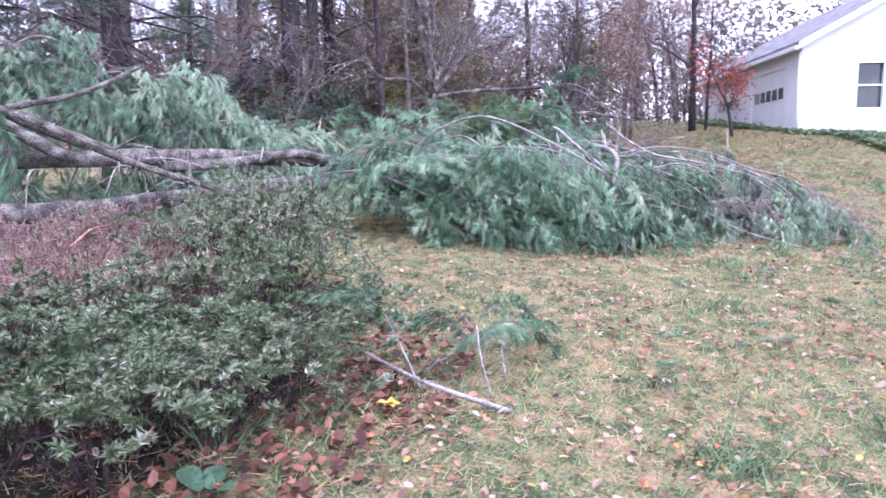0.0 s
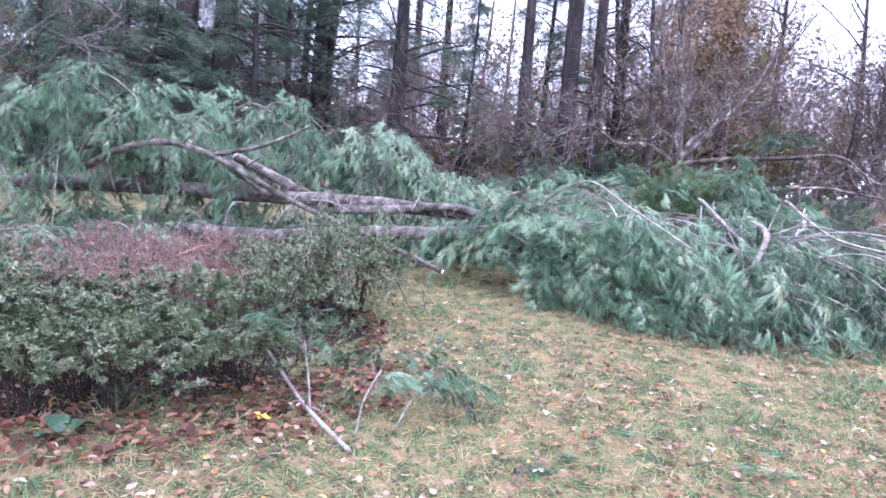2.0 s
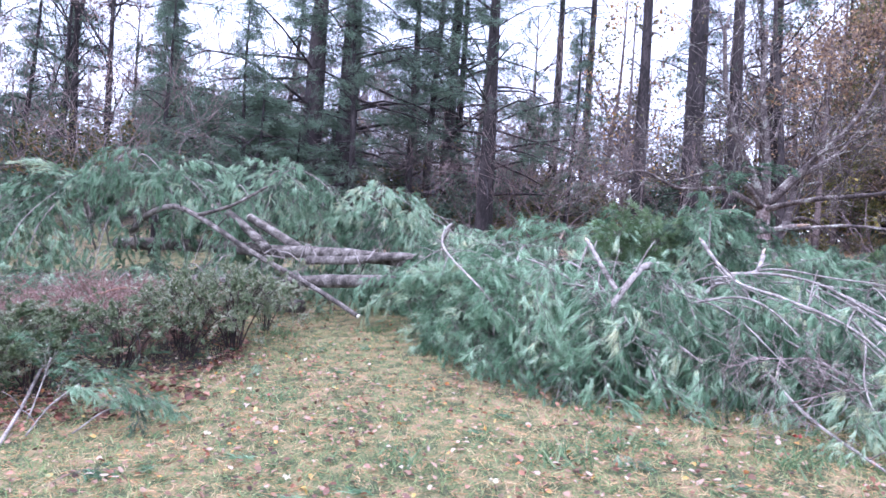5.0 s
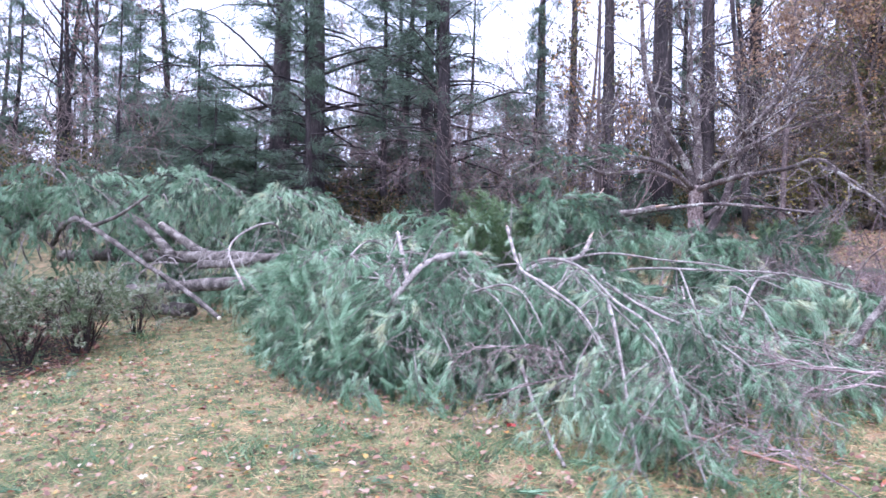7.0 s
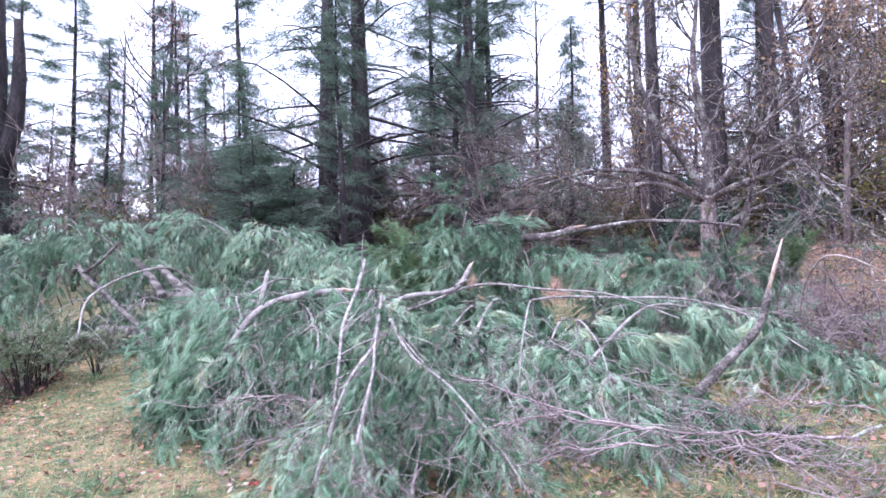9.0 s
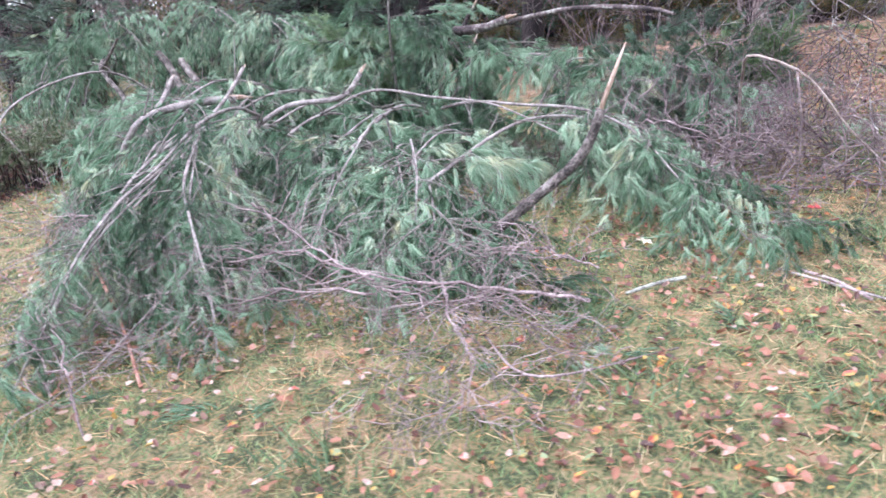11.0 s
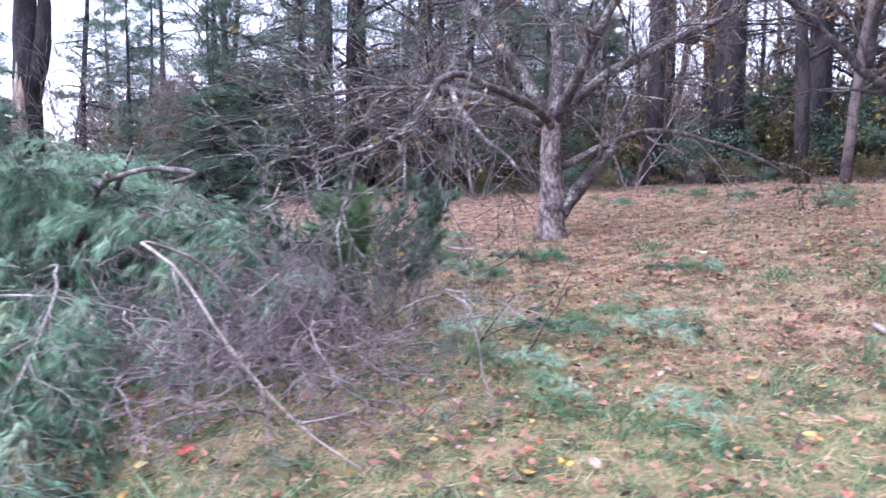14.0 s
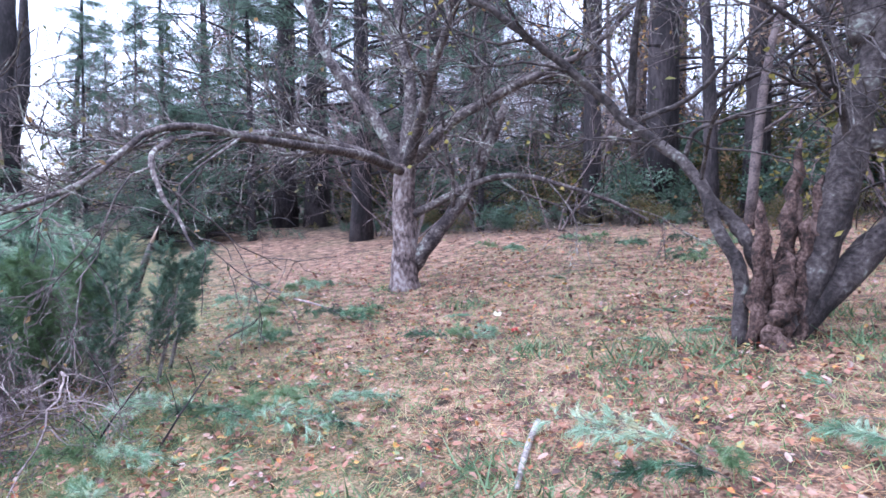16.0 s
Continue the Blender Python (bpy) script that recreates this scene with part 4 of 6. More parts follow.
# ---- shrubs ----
# evergreen twigs: shade of the hollow beneath the leaves put into a near-black bark
SHADED_TWIG = surface("shaded_twig", [(0.3, (0.008, 0.005, 0.005)), (0.5, (0.022, 0.013, 0.012)), (0.7, (0.07, 0.04, 0.036))], 8, 0.85, 0.3, 60)
def shrub_meshes(leaf, clumps, height, size, stems, upright=0.0, bark=None, skirt=0.6):
    """Stems arch outwards; sprays of narrow leaves sit at the twig ends, leaving the inside bare; the default bark has
    its shade painted in.
    """
    g, tips = Geo(), []
    for k in range(stems):
        a = 2 * math.pi * (k + rng.uniform(0, 1)) / stems
        o = np.array([math.cos(a), math.sin(a), 0])
        reach = rng.uniform(0.1, 0.7)
        top = height * rng.uniform(0.75, 1.0) * (1 - 0.25 * reach)
        line = spline([o * 0.05, o * reach * 0.45 + np.array([0, 0, top * 0.7]), o * reach * 0.85 + np.array([0, 0, top]), o * reach * 1.15 + np.array([0, 0, top * (1.0 if upright else 1.05 - (0.3 if skirt > 0.5 else 0.85) * reach)])], 6)
        g.tube(line, np.linspace(0.008, 0.003, 6), 4, caps=False)
        for i in (3, 4, 5):
            for _ in range(2):
                grow(g, line[i], o * rng.uniform(0.2, 1.0) + rng.normal(size=3) * 0.6 + np.array([0, 0, upright + 0.3 - 0.6 * reach * (i > 3) * (not upright)]), rng.uniform(0.1, 0.22), 0.003, 1, tips, (2, 3), 0.2, 0.0, (0.4, 1.0), 0.7, 0.3, 3, 0.5, 0.0016)
    tips = [q for q in tips if q[0][2] > (0.2 if upright else skirt) * height]
    pick = rng.integers(0, len(tips), clumps)
    p = np.array([tips[i][0] for i in pick])
    d = np.array([tips[i][1] for i in pick])
    per = 7
    b = np.repeat(p, per, 0) - np.repeat(d, per, 0) * rng.uniform(0, 0.05, (clumps * per, 1))
    ax = np.repeat(d, per, 0) * 0.8 + rng.normal(size=b.shape) * 0.55
    l = Geo()
    l.leaves(b, size, size * 0.26, along=ax)
    return g.mesh("twigwork", bark or SHADED_TWIG), l.mesh("foliage", leaf, soft=False)


def plant(name, meshes, x, y, size, label, category, group, names=("twigwork", "foliage"), h=0.0, yaw=None):
    t = thing(name, at(x, y, h), label, category, group)
    t.rotation_euler = (0, 0, rng.uniform(0, 6.28) if yaw is None else yaw)
    t.scale = (size, size, size) if np.isscalar(size) else size
    for nm, me in zip(names, meshes):
        ob = new(nm, me)
        ob.parent = t
    return t


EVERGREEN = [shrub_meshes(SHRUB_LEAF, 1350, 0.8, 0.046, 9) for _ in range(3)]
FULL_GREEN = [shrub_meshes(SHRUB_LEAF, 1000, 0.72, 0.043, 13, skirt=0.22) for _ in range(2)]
RUSSET_TWIG = surface("russet_twig", [(0.3, (0.1, 0.055, 0.05)), (0.5, (0.24, 0.14, 0.12)), (0.7, (0.42, 0.28, 0.24))], 8, 0.85, 0.3, 60)
REDDISH = [shrub_meshes(RED_SHRUB, 260, 0.66, 0.036, 20, 1.2, RUSSET_TWIG) for _ in range(2)]
for x, y, s in ((-9.9, 1.96, 0.95), (-9.35, 1.81, 0.9), (-8.8, 1.86, 0.95), (-8.3, 2.01, 0.85), (-7.95, 2.75, 0.8), (-7.55, 3.20, 0.95), (-7.3, 3.70, 1.0), (-7.6, 4.10, 0.9), (-10.5, 2.50, 1.0), (-11.1, 2.80, 1.05), (-9.0, 2.80, 0.85), (-10.0, 3.00, 0.85), (-7.9, 3.60, 0.8), (-11.6, 3.50, 1.0), (-10.9, 3.90, 0.95), (-7.5, 4.80, 0.8), (-9.6, 1.61, 0.8), (-9.05, 1.51, 0.8), (-8.5, 1.61, 0.75), (-10.2, 1.76, 0.85), (-8.1, 1.81, 0.7), (-10.8, 1.96, 0.9), (-9.75, 1.36, 0.8), (-9.3, 1.26, 0.78), (-8.8, 1.34, 0.78), (-8.35, 1.51, 0.7), (-10.3, 1.46, 0.85), (-11.0, 1.56, 0.9), (-8.7, 2.75, 0.85), (-9.3, 3.10, 0.8), (-10.3, 3.40, 0.85), (-8.5, 4.40, 0.8)):
    plant("evergreen_shrub", FULL_GREEN[rng.integers(2)] if x > -8.0 else EVERGREEN[rng.integers(3)], x, y, (s * rng.uniform(0.95, 1.3), s * rng.uniform(0.95, 1.3), s * (rng.uniform(1.1, 1.3) if x > -8.0 else rng.uniform(0.68, 1.08))), "low evergreen shrub with narrow grey-green leaves", "shrub", "shrub bed")
for x, y, s in ((-8.5, 3.1, 0.95), (-8.9, 3.5, 0.95), (-9.5, 3.4, 1.0), (-8.2, 3.9, 0.9), (-8.8, 4.2, 0.95), (-9.4, 4.1, 0.95), (-10.1, 3.8, 1.0), (-8.2, 4.6, 0.85), (-9.0, 4.9, 0.85), (-9.8, 4.7, 0.9), (-10.5, 4.6, 0.9), (-8.1, 3.2, 0.8)):
    plant("reddish_shrub", REDDISH[rng.integers(2)], x, y, (s, s, s * rng.uniform(0.65, 1.1)), "low shrub with reddish-brown autumn leaves", "shrub", "shrub bed")
bare_limb([(-9.0, 3.5, 0.58), (-8.8, 3.75, 0.64), (-8.65, 3.9, 0.62)], 0.010, 0.006, "split orange piece of wood lying on the shrubs", RED_STICK)

def hosta(x, y):
    t = thing("broad_leaved_plant", at(x, y), "small plant with broad green leaves at the foot of the shrubs", "plant")
    for a, L, tilt in ((2.2, 0.17, 0.9), (0.7, 0.15, 0.8), (3.9, 0.13, 0.6), (5.3, 0.14, 0.7)):
        g = Geo()
        d, w = np.array([math.cos(a) * math.cos(tilt), math.sin(a) * math.cos(tilt), math.sin(tilt)]), np.array([-math.sin(a), math.cos(a), 0.0])
        rows = []
        for k in range(7):
            q = k / 6
            half = 0.36 * L * math.sin(math.pi * min(1.0, 0.08 + 0.92 * q)) ** 0.8 + 0.002
            c = at(x, y) + d * L * (0.25 + q) - np.array([0, 0, 0.35 * L * q * q])
            rows += [c - w * half + np.array([0, 0, 0.25 * half]), c, c + w * half + np.array([0, 0, 0.25 * half])]
        f = [[3 * k + j, 3 * k + j + 1, 3 * k + j + 4, 3 * k + j + 3] for k in range(6) for j in range(2)]
        g.add(rows, f)
        part("leaf", g, BROAD_LEAF, t)


BROAD_LEAF = surface("broad_leaf", [(0.3, (0.03, 0.07, 0.035)), (0.7, (0.07, 0.14, 0.08))], 12, 0.5, 0.2, 60)
hosta(-8.95, 0.98)

# pine twig stuck in front of the bed
bare_limb([(-7.95, 1.75, 0.28), (-7.65, 1.25, 0.1), (-7.38, 0.82, 0.02)], 0.012, 0.014, "bare stick leaning on the shrub", BOUGH_BARK, stubs=3)
pine_limb([(-7.62, 1.3, 0.02), (-7.66, 1.45, 0.25), (-7.7, 1.56, 0.42)], 0.007, 6, "small pine twig with soft needles standing in the grass", 0.5, 0.42, sag=0.0)
pine_limb([(-7.35, 1.0, 0.02), (-7.3, 1.15, 0.2), (-7.2, 1.3, 0.33)], 0.006, 5, "small pine twig with soft needles standing in the grass", 0.4, 0.45, sag=0.2)
pine_limb([(-7.1, 1.15, 0.02), (-6.95, 1.35, 0.15), (-6.8, 1.5, 0.1)], 0.006, 5, "small pine twig lying in the grass", 0.3, 0.45, sag=0.2)
pine_limb([(2.93, 5.05, 0.02), (3.15, 4.85, 0.1), (3.5, 4.55, 0.06)], 0.014, 7, "cut pine branch with needles lying on the lawn", 0.2, 0.55, sag=0.2)

# ---- fruit trees ----
def tree_of(name, label, stems, material, twig_depth, leaf=None, leaf_n=0, group="fruit trees", bole=None):
    """stems: each a list of points (x, y, z) and the radii at both ends; twigs grow along the outer part."""
    base = stems[0][0][0]
    t = thing(name, base, label, "tree", group)
    g, tips = Geo(), []
    if bole:
        b, (pts, r0, r1, _) = Geo(), stems[0]
        line = spline(pts, 16)
        b.tube(line, np.linspace(r0, r1, 16) * np.r_[1.3, 1.12, np.ones(14)], 16, 0.09)
        part("bole", b, bole, t, "pale flaking bark")
        stems = stems[1:]
    for pts, r0, r1, twigs in stems:
        line = spline(pts, 4 + 4 * len(pts))
        line[2:-1] += np.cumsum(rng.normal(size=(len(line) - 3, 3)) * min(r1, 0.02), 0) * 0.35
        g.tube(line, np.linspace(r0, r1, len(line)), 10, 0.12)
        for _ in range(twigs):
            i = int(rng.uniform(0.3, 0.98) * (len(line) - 1))
            k = i / (len(line) - 1)
            r = (r0 + (r1 - r0) * k) * 0.4
            d = turned(line[min(i + 1, len(line) - 1)] - line[i - 1], rng.uniform(0.5, 1.1), rng.uniform(0, 6.28)) + np.array([0, 0, 0.25])
            grow(g, line[i], d, rng.uniform(0.7, 1.5), min(r, 0.03), twig_depth, tips, (3, 5), 0.22, 0.0, (0.4, 1.1), 0.6, 0.2, 5, 0.45, 0.004)
    part("trunk", g, material, t)
    if leaf_n:
        p = np.array([q[0] for q in tips])
        l = Geo()
        l.leaves(p[rng.integers(0, len(p), leaf_n)] + rng.normal(size=(leaf_n, 3)) * 0.05, 0.06, 0.035, 0.3)
        part("crown", l, leaf, t, "few withered leaves", soft=False)
    return t


FLAKY_BARK = surface("flaky_bark", [(0.3, (0.05, 0.036, 0.034)), (0.46, (0.15, 0.11, 0.104)), (0.6, (0.22, 0.17, 0.16)), (0.74, (0.34, 0.295, 0.28))], 7, 0.95, 1.0, 28, (1, 1, 0.6))
B1 = at(-0.1, 11.0)


def rel(b, *pts):
    return [b + np.array(p, float) for p in pts]


tree_of("apple_tree", "bare old fruit tree with lichen on crooked limbs", [
    (rel(B1, (0, 0, -0.05), (0.0, 0, 0.6), (-0.03, 0.0, 1.1), (-0.02, 0, 1.5)), 0.175, 0.125, 0),
    (rel(B1, (0.05, 0.05, 0.25), (0.3, 0.3, 0.7), (0.55, 0.55, 1.25), (0.8, 0.9, 2.2)), 0.1, 0.055, 5),
    (rel(B1, (-0.02, 0, 1.4), (0.15, -0.35, 1.45), (0.55, -1.2, 1.5), (0.98, -2.2, 1.46), (1.39, -3.44, 1.37), (1.52, -3.8, 1.06), (1.63, -4.2, 0.86), (1.6, -4.7, 0.7)), 0.058, 0.011, 14),
    (rel(B1, (1.3, -3.2, 1.4), (1.6, -3.45, 1.2), (1.81, -3.46, 0.98), (2.05, -3.42, 0.8), (2.24, -3.4, 0.62)), 0.026, 0.008, 2),
    (rel(B1, (-0.1, -0.1, 1.45), (-0.5, -0.7, 1.75), (-1.0, -1.4, 1.85), (-1.6, -2.2, 1.75), (-2.1, -2.9, 1.5)), 0.055, 0.012, 14),
    (rel(B1, (-0.05, 0.0, 1.4), (-0.8, -0.25, 1.75), (-1.7, -0.5, 1.7), (-2.5, -0.9, 1.95), (-3.3, -1.3, 1.6)), 0.055, 0.012, 14),
    (rel(B1, (0, 0, 1.4), (-0.3, -0.25, 2.1), (-0.75, -0.65, 2.9), (-0.95, -0.8, 3.8), (-1.0, -0.8, 5.0)), 0.08, 0.03, 9),
    (rel(B1, (0.0, 0, 1.5), (0.0, 0.05, 2.4), (-0.15, -0.05, 3.4), (-0.1, 0.2, 5.2)), 0.09, 0.03, 12),
    (rel(B1, (0.05, 0.02, 1.5), (0.45, 0.35, 2.0), (1.0, 0.7, 2.35), (1.7, 1.3, 2.8), (2.3, 1.7, 3.5)), 0.075, 0.02, 15),
    (rel(B1, (0.05, 0.0, 1.5), (0.6, -0.2, 2.2), (1.3, -0.4, 3.0), (1.8, -0.5, 4.0)), 0.075, 0.02, 14),
    (rel(B1, (0.1, 0.05, 0.9), (0.9, 0.75, 1.35), (1.7, 1.4, 1.15), (2.2, 1.8, 0.85)), 0.05, 0.015, 5),
], LICHEN_BARK, 2, OLIVE_LEAF, 1000, bole=FLAKY_BARK)

B2 = at(4.37, 10.42)
ACROSS, AWAY = np.array([0.734, 0.678, 0]), np.array([-0.678, 0.734, 0])


def fan(*pts):
    """Points of the second tree: across, height, depth."""
    return [B2 + ACROSS * p[0] + np.array([0, 0, p[1]]) + AWAY * (p[2] if len(p) > 2 else 0.0) for p in pts]


tree_of("apple_tree", "old multi-stemmed dark fruit tree with lichen beside a hollow stump", [
    (fan((0.06, -0.05), (0.12, 0.15), (0.27, 0.5), (0.42, 1.0), (0.5, 1.55), (0.57, 2.0), (0.66, 2.7), (0.7, 3.8)), 0.13, 0.06, 6),
    (fan((0.55, 1.9), (0.46, 2.25), (0.35, 2.6, -0.1), (0.2, 3.3, -0.2)), 0.09, 0.04, 6),
    (fan((-0.17, -0.05, -0.05), (-0.18, 0.3, -0.05), (-0.2, 0.52, -0.04), (-0.3, 0.72, 0.05), (-0.37, 0.98, 0.15), (-0.46, 1.18, 0.25), (-0.62, 1.36, 0.35), (-0.8, 1.52, 0.4), (-1.1, 1.8, 0.4), (-1.6, 2.2, 0.3), (-2.3, 2.6, 0.2)), 0.05, 0.02, 9),
    (fan((-0.04, 0.45), (-0.1, 0.6), (-0.2, 0.78, 0.08), (-0.35, 0.95, 0.14)), 0.055, 0.042, 0),
    (fan((-0.46, 1.2, 0.26), (-0.43, 1.36, 0.2), (-0.28, 1.42), (0.0, 1.5, -0.1), (0.42, 1.68, -0.25)), 0.018, 0.006, 2),
    (fan((-0.75, 1.48, 0.38), (-0.45, 1.6, 0.2), (-0.15, 1.95, -0.1), (0.3, 2.28, -0.2)), 0.02, 0.008, 3),
    (fan((0.1, 0.0), (0.2, 0.14), (0.56, 0.58), (0.98, 1.0), (1.5, 1.5, 0.1), (2.2, 2.3, 0.2)), 0.11, 0.05, 6),
    (fan((0.5, 1.25), (0.66, 1.3), (1.0, 1.58), (1.5, 2.2)), 0.07, 0.03, 7),
    (fan((0.58, 2.1), (0.85, 2.5, 0.2), (1.2, 3.2, 0.3)), 0.05, 0.02, 6),
    (fan((-0.8, 1.52, 0.4), (-0.8, 2.0, 0.3), (-0.75, 2.6, 0.1), (-0.7, 3.3, 0.2)), 0.03, 0.012, 6),
], OLD_BARK, 2, YELLOW_LEAF, 420)


ROTTEN = surface("rotten_wood", [(0.3, (0.018, 0.011, 0.009)), (0.5, (0.075, 0.042, 0.034)), (0.75, (0.2, 0.135, 0.115))], 9, 0.95, 1.0, 45)


def stump():
    b = B2 - AWAY * 0.06
    t = thing("hollow_stump", b, "split brown hollow stump of a broken stem", "stump")
    for x, y, h, lean, r in ((-0.1, -0.05, 0.97, 0.0, 0.06), (-0.04, 0.05, 0.75, 0.02, 0.075), (0.03, -0.06, 0.62, 0.05, 0.085), (0.06, 0.04, 1.0, 0.06, 0.075), (0.1, 0.08, 1.33, 0.09, 0.065), (0.14, -0.03, 0.85, 0.08, 0.06), (0.2, 0.05, 1.1, 0.12, 0.06), (0.0, -0.1, 0.3, 0.0, 0.09)):
        o = ACROSS * x + AWAY * y
        n = 13
        pts = np.array([b + o + ACROSS * lean * k / n + np.array([0, 0, h * k / (n - 1) - 0.03]) for k in range(n)]) + rng.normal(size=(n, 3)) * 0.012
        g = Geo()
        g.tube(pts, np.r_[np.linspace(r * 1.15, r * 0.75, n - 2), r * 0.55, r * 0.12] * rng.uniform(0.6, 1.0, n), 9, 0.35)
        part("shell_piece", g, ROTTEN, t)


stump()


# ---- wood's edge ----
def pine_tree(height, r0, first, reach, limbs, droop=0.12):
    g, f = Geo(), Geo()
    lean = rng.normal(size=2) * 0.25
    trunk = spline([(0, 0, -0.1), (lean[0] * 0.3, lean[1] * 0.3, height * 0.3), (lean[0], lean[1], height * 0.65), (lean[0], lean[1], height)], 14)
    g.tube(trunk, np.r_[r0 * 1.25, np.linspace(r0, 0.03, 13)], 10, 0.06)
    nb, nd = [], []
    for k in range(limbs):
        u = first + (1 - first) * (k + rng.uniform(0, 1)) / limbs
        i = min(int(u * 13), 12)
        p = trunk[i] + (trunk[i + 1] - trunk[i]) * (u * 13 - i)
        a = rng.uniform(0, 2 * math.pi)
        L = reach * (1.08 - u) * rng.uniform(0.6, 1.2) + 0.4
        d = np.array([math.cos(a), math.sin(a), 0.0])
        k1 = rng.uniform(-0.35, 0.75)
        pts = spline([p, p + d * L * 0.4 + np.array([0, 0, k1 * 0.4 * L]), p + d * L * 0.75 + np.array([0, 0, k1 * 0.6 * L - 0.03 * L]), p + d * L + np.array([0, 0, k1 * 0.55 * L - 0.16 * L])], 6)
        g.tube(pts, np.linspace(0.045 * (1.2 - u) + 0.01, 0.01, 6), 4, caps=False)
        dead = u < first + 0.12 and rng.random() < 0.6
        for _ in range(2 if dead else 8):
            q = pts[0] + (pts[-1] - pts[0]) * rng.uniform(0.25, 1.0)
            e = q + np.array([rng.normal() * 0.5, rng.normal() * 0.5, rng.normal() * 0.1 - droop]) * (0.5 + 0.25 * L)
            g.tube([q, e], [0.014, 0.005], 3, caps=False)
            if not dead:
                for s in (0.3, 0.55, 0.8, 1.05):
                    nb.append(q + (e - q) * s)
                    nd.append(unit(e - q))
    nb, nd = np.array(nb), np.array(nd)
    per = 13
    b = np.repeat(nb, per, 0) + rng.normal(size=(len(nb) * per, 3)) * np.array([0.11, 0.11, 0.07])
    d = np.repeat(nd, per, 0) * 0.7 + rng.normal(size=b.shape) * np.array([0.6, 0.6, 0.35])
    d[:, 2] -= droop
    d /= np.linalg.norm(d, axis=1, keepdims=True)
    f.spikes(b, b + d * rng.uniform(0.12, 0.26, (len(b), 1)), rng.uniform(0.014, 0.027, len(b)))
    for _ in range(26):
        u = rng.uniform(0.06, first + 0.25)
        i = min(int(u * 13), 12)
        p = trunk[i] + (trunk[i + 1] - trunk[i]) * (u * 13 - i)
        a = rng.uniform(0, 6.28)
        L = rng.uniform(0.4, 1.8)
        e = p + np.array([math.cos(a) * L, math.sin(a) * L, rng.uniform(-0.4, 0.25) * L])
        g.tube([p, (p + e) / 2 + np.array([0, 0, 0.05]), e], [0.025, 0.015, 0.004], 3, caps=False)
        for _ in range(3):
            q = p + (e - p) * rng.uniform(0.35, 1.0)
            g.tube([q, q + rng.normal(size=3) * 0.22 + np.array([0, 0, -0.15])], [0.008, 0.003], 3, caps=False)
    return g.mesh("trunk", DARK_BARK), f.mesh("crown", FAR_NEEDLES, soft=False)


def bare_tree(height, r0, depth=3, leaf=None, leaf_n=0, bark=None, size=0.1, limbs=11, kids=(2, 4)):
    g, tips = Geo(), []
    lean = rng.normal(size=2) * 0.3
    trunk = spline([(0, 0, -0.1), (lean[0] * 0.3, lean[1] * 0.3, height * 0.3), (lean[0], lean[1], height * 0.6), (lean[0] * 1.3, lean[1] * 1.3, height)], 12)
    g.tube(trunk, np.linspace(r0, 0.02, 12), 8, 0.08)
    for k in range(limbs):
        u = rng.uniform(0.16, 0.97)
        i = min(int(u * 11), 10)
        p = trunk[i] + (trunk[i + 1] - trunk[i]) * (u * 11 - i)
        a = rng.uniform(0, 6.28)
        d = (math.cos(a), math.sin(a), rng.uniform(0.3, 1.3))
        grow(g, p, d, height * 0.27 * (1.15 - 0.7 * u), r0 * 0.35 * (1.1 - 0.7 * u), depth - 1, tips, kids, 0.16, 0.05, (0.35, 0.9), 0.62, 0.25, 4, 0.45, 0.007)
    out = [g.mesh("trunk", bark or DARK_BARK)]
    if leaf_n:
        p = np.array([q[0] for q in tips])
        l = Geo()
        l.leaves(p[rng.integers(0, len(p), leaf_n)] + rng.normal(size=(leaf_n, 3)) * 0.18, size, size * 0.6, 0.3)
        out.append(l.mesh("crown", leaf, soft=False))
    return out


def brush(leaf, leaf_n, height, bark=None, size=0.07, stems=5):
    g, tips = Geo(), []
    for _ in range(stems):
        a = rng.uniform(0, 6.28)
        grow(g, (math.cos(a) * 0.3, math.sin(a) * 0.3, 0), (math.cos(a) * 0.5, math.sin(a) * 0.5, 1), height * 0.6, 0.02, 2, tips, (2, 4), 0.2, 0.03, (0.3, 0.9), 0.6, 0.25, 4, 0.5, 0.005)
    p = np.array([q[0] for q in tips])
    l = Geo()
    l.leaves(p[rng.integers(0, len(p), leaf_n)] + rng.normal(size=(leaf_n, 3)) * 0.12, size, size * 0.6)
    return g.mesh("twigwork", bark or PURPLE_TWIG), l.mesh("foliage", leaf, soft=False)


TC = ("trunk", "crown")
BROWN_TWIG = surface("brown_twig", [(0.3, (0.03, 0.022, 0.023)), (0.5, (0.08, 0.06, 0.06)), (0.75, (0.17, 0.13, 0.12))], 4, 0.9, 0.3, 30, spread=0.2)
RUSSET_LEAF = flakes("russet_leaf", [(0.0, (0.15, 0.10, 0.08)), (0.5, (0.29, 0.2, 0.15)), (0.85, (0.4, 0.29, 0.19)), (1.0, (0.48, 0.3, 0.12))], 0.7, 0.45)
PINES = [pine_tree(17, 0.34, 0.12, 4.4, 54), pine_tree(19, 0.24, 0.18, 3.2, 38), pine_tree(14, 0.15, 0.2, 2.2, 34), pine_tree(18, 0.2, 0.5, 2.6, 20), pine_tree(16, 0.18, 0.05, 2.4, 64, 0.4)]
YOUNG = [pine_tree(5.5, 0.09, 0.05, 2.0, 44), pine_tree(4.0, 0.07, 0.05, 1.7, 40)]
BARE = [bare_tree(13, 0.16), bare_tree(11, 0.11), bare_tree(15, 0.2)]
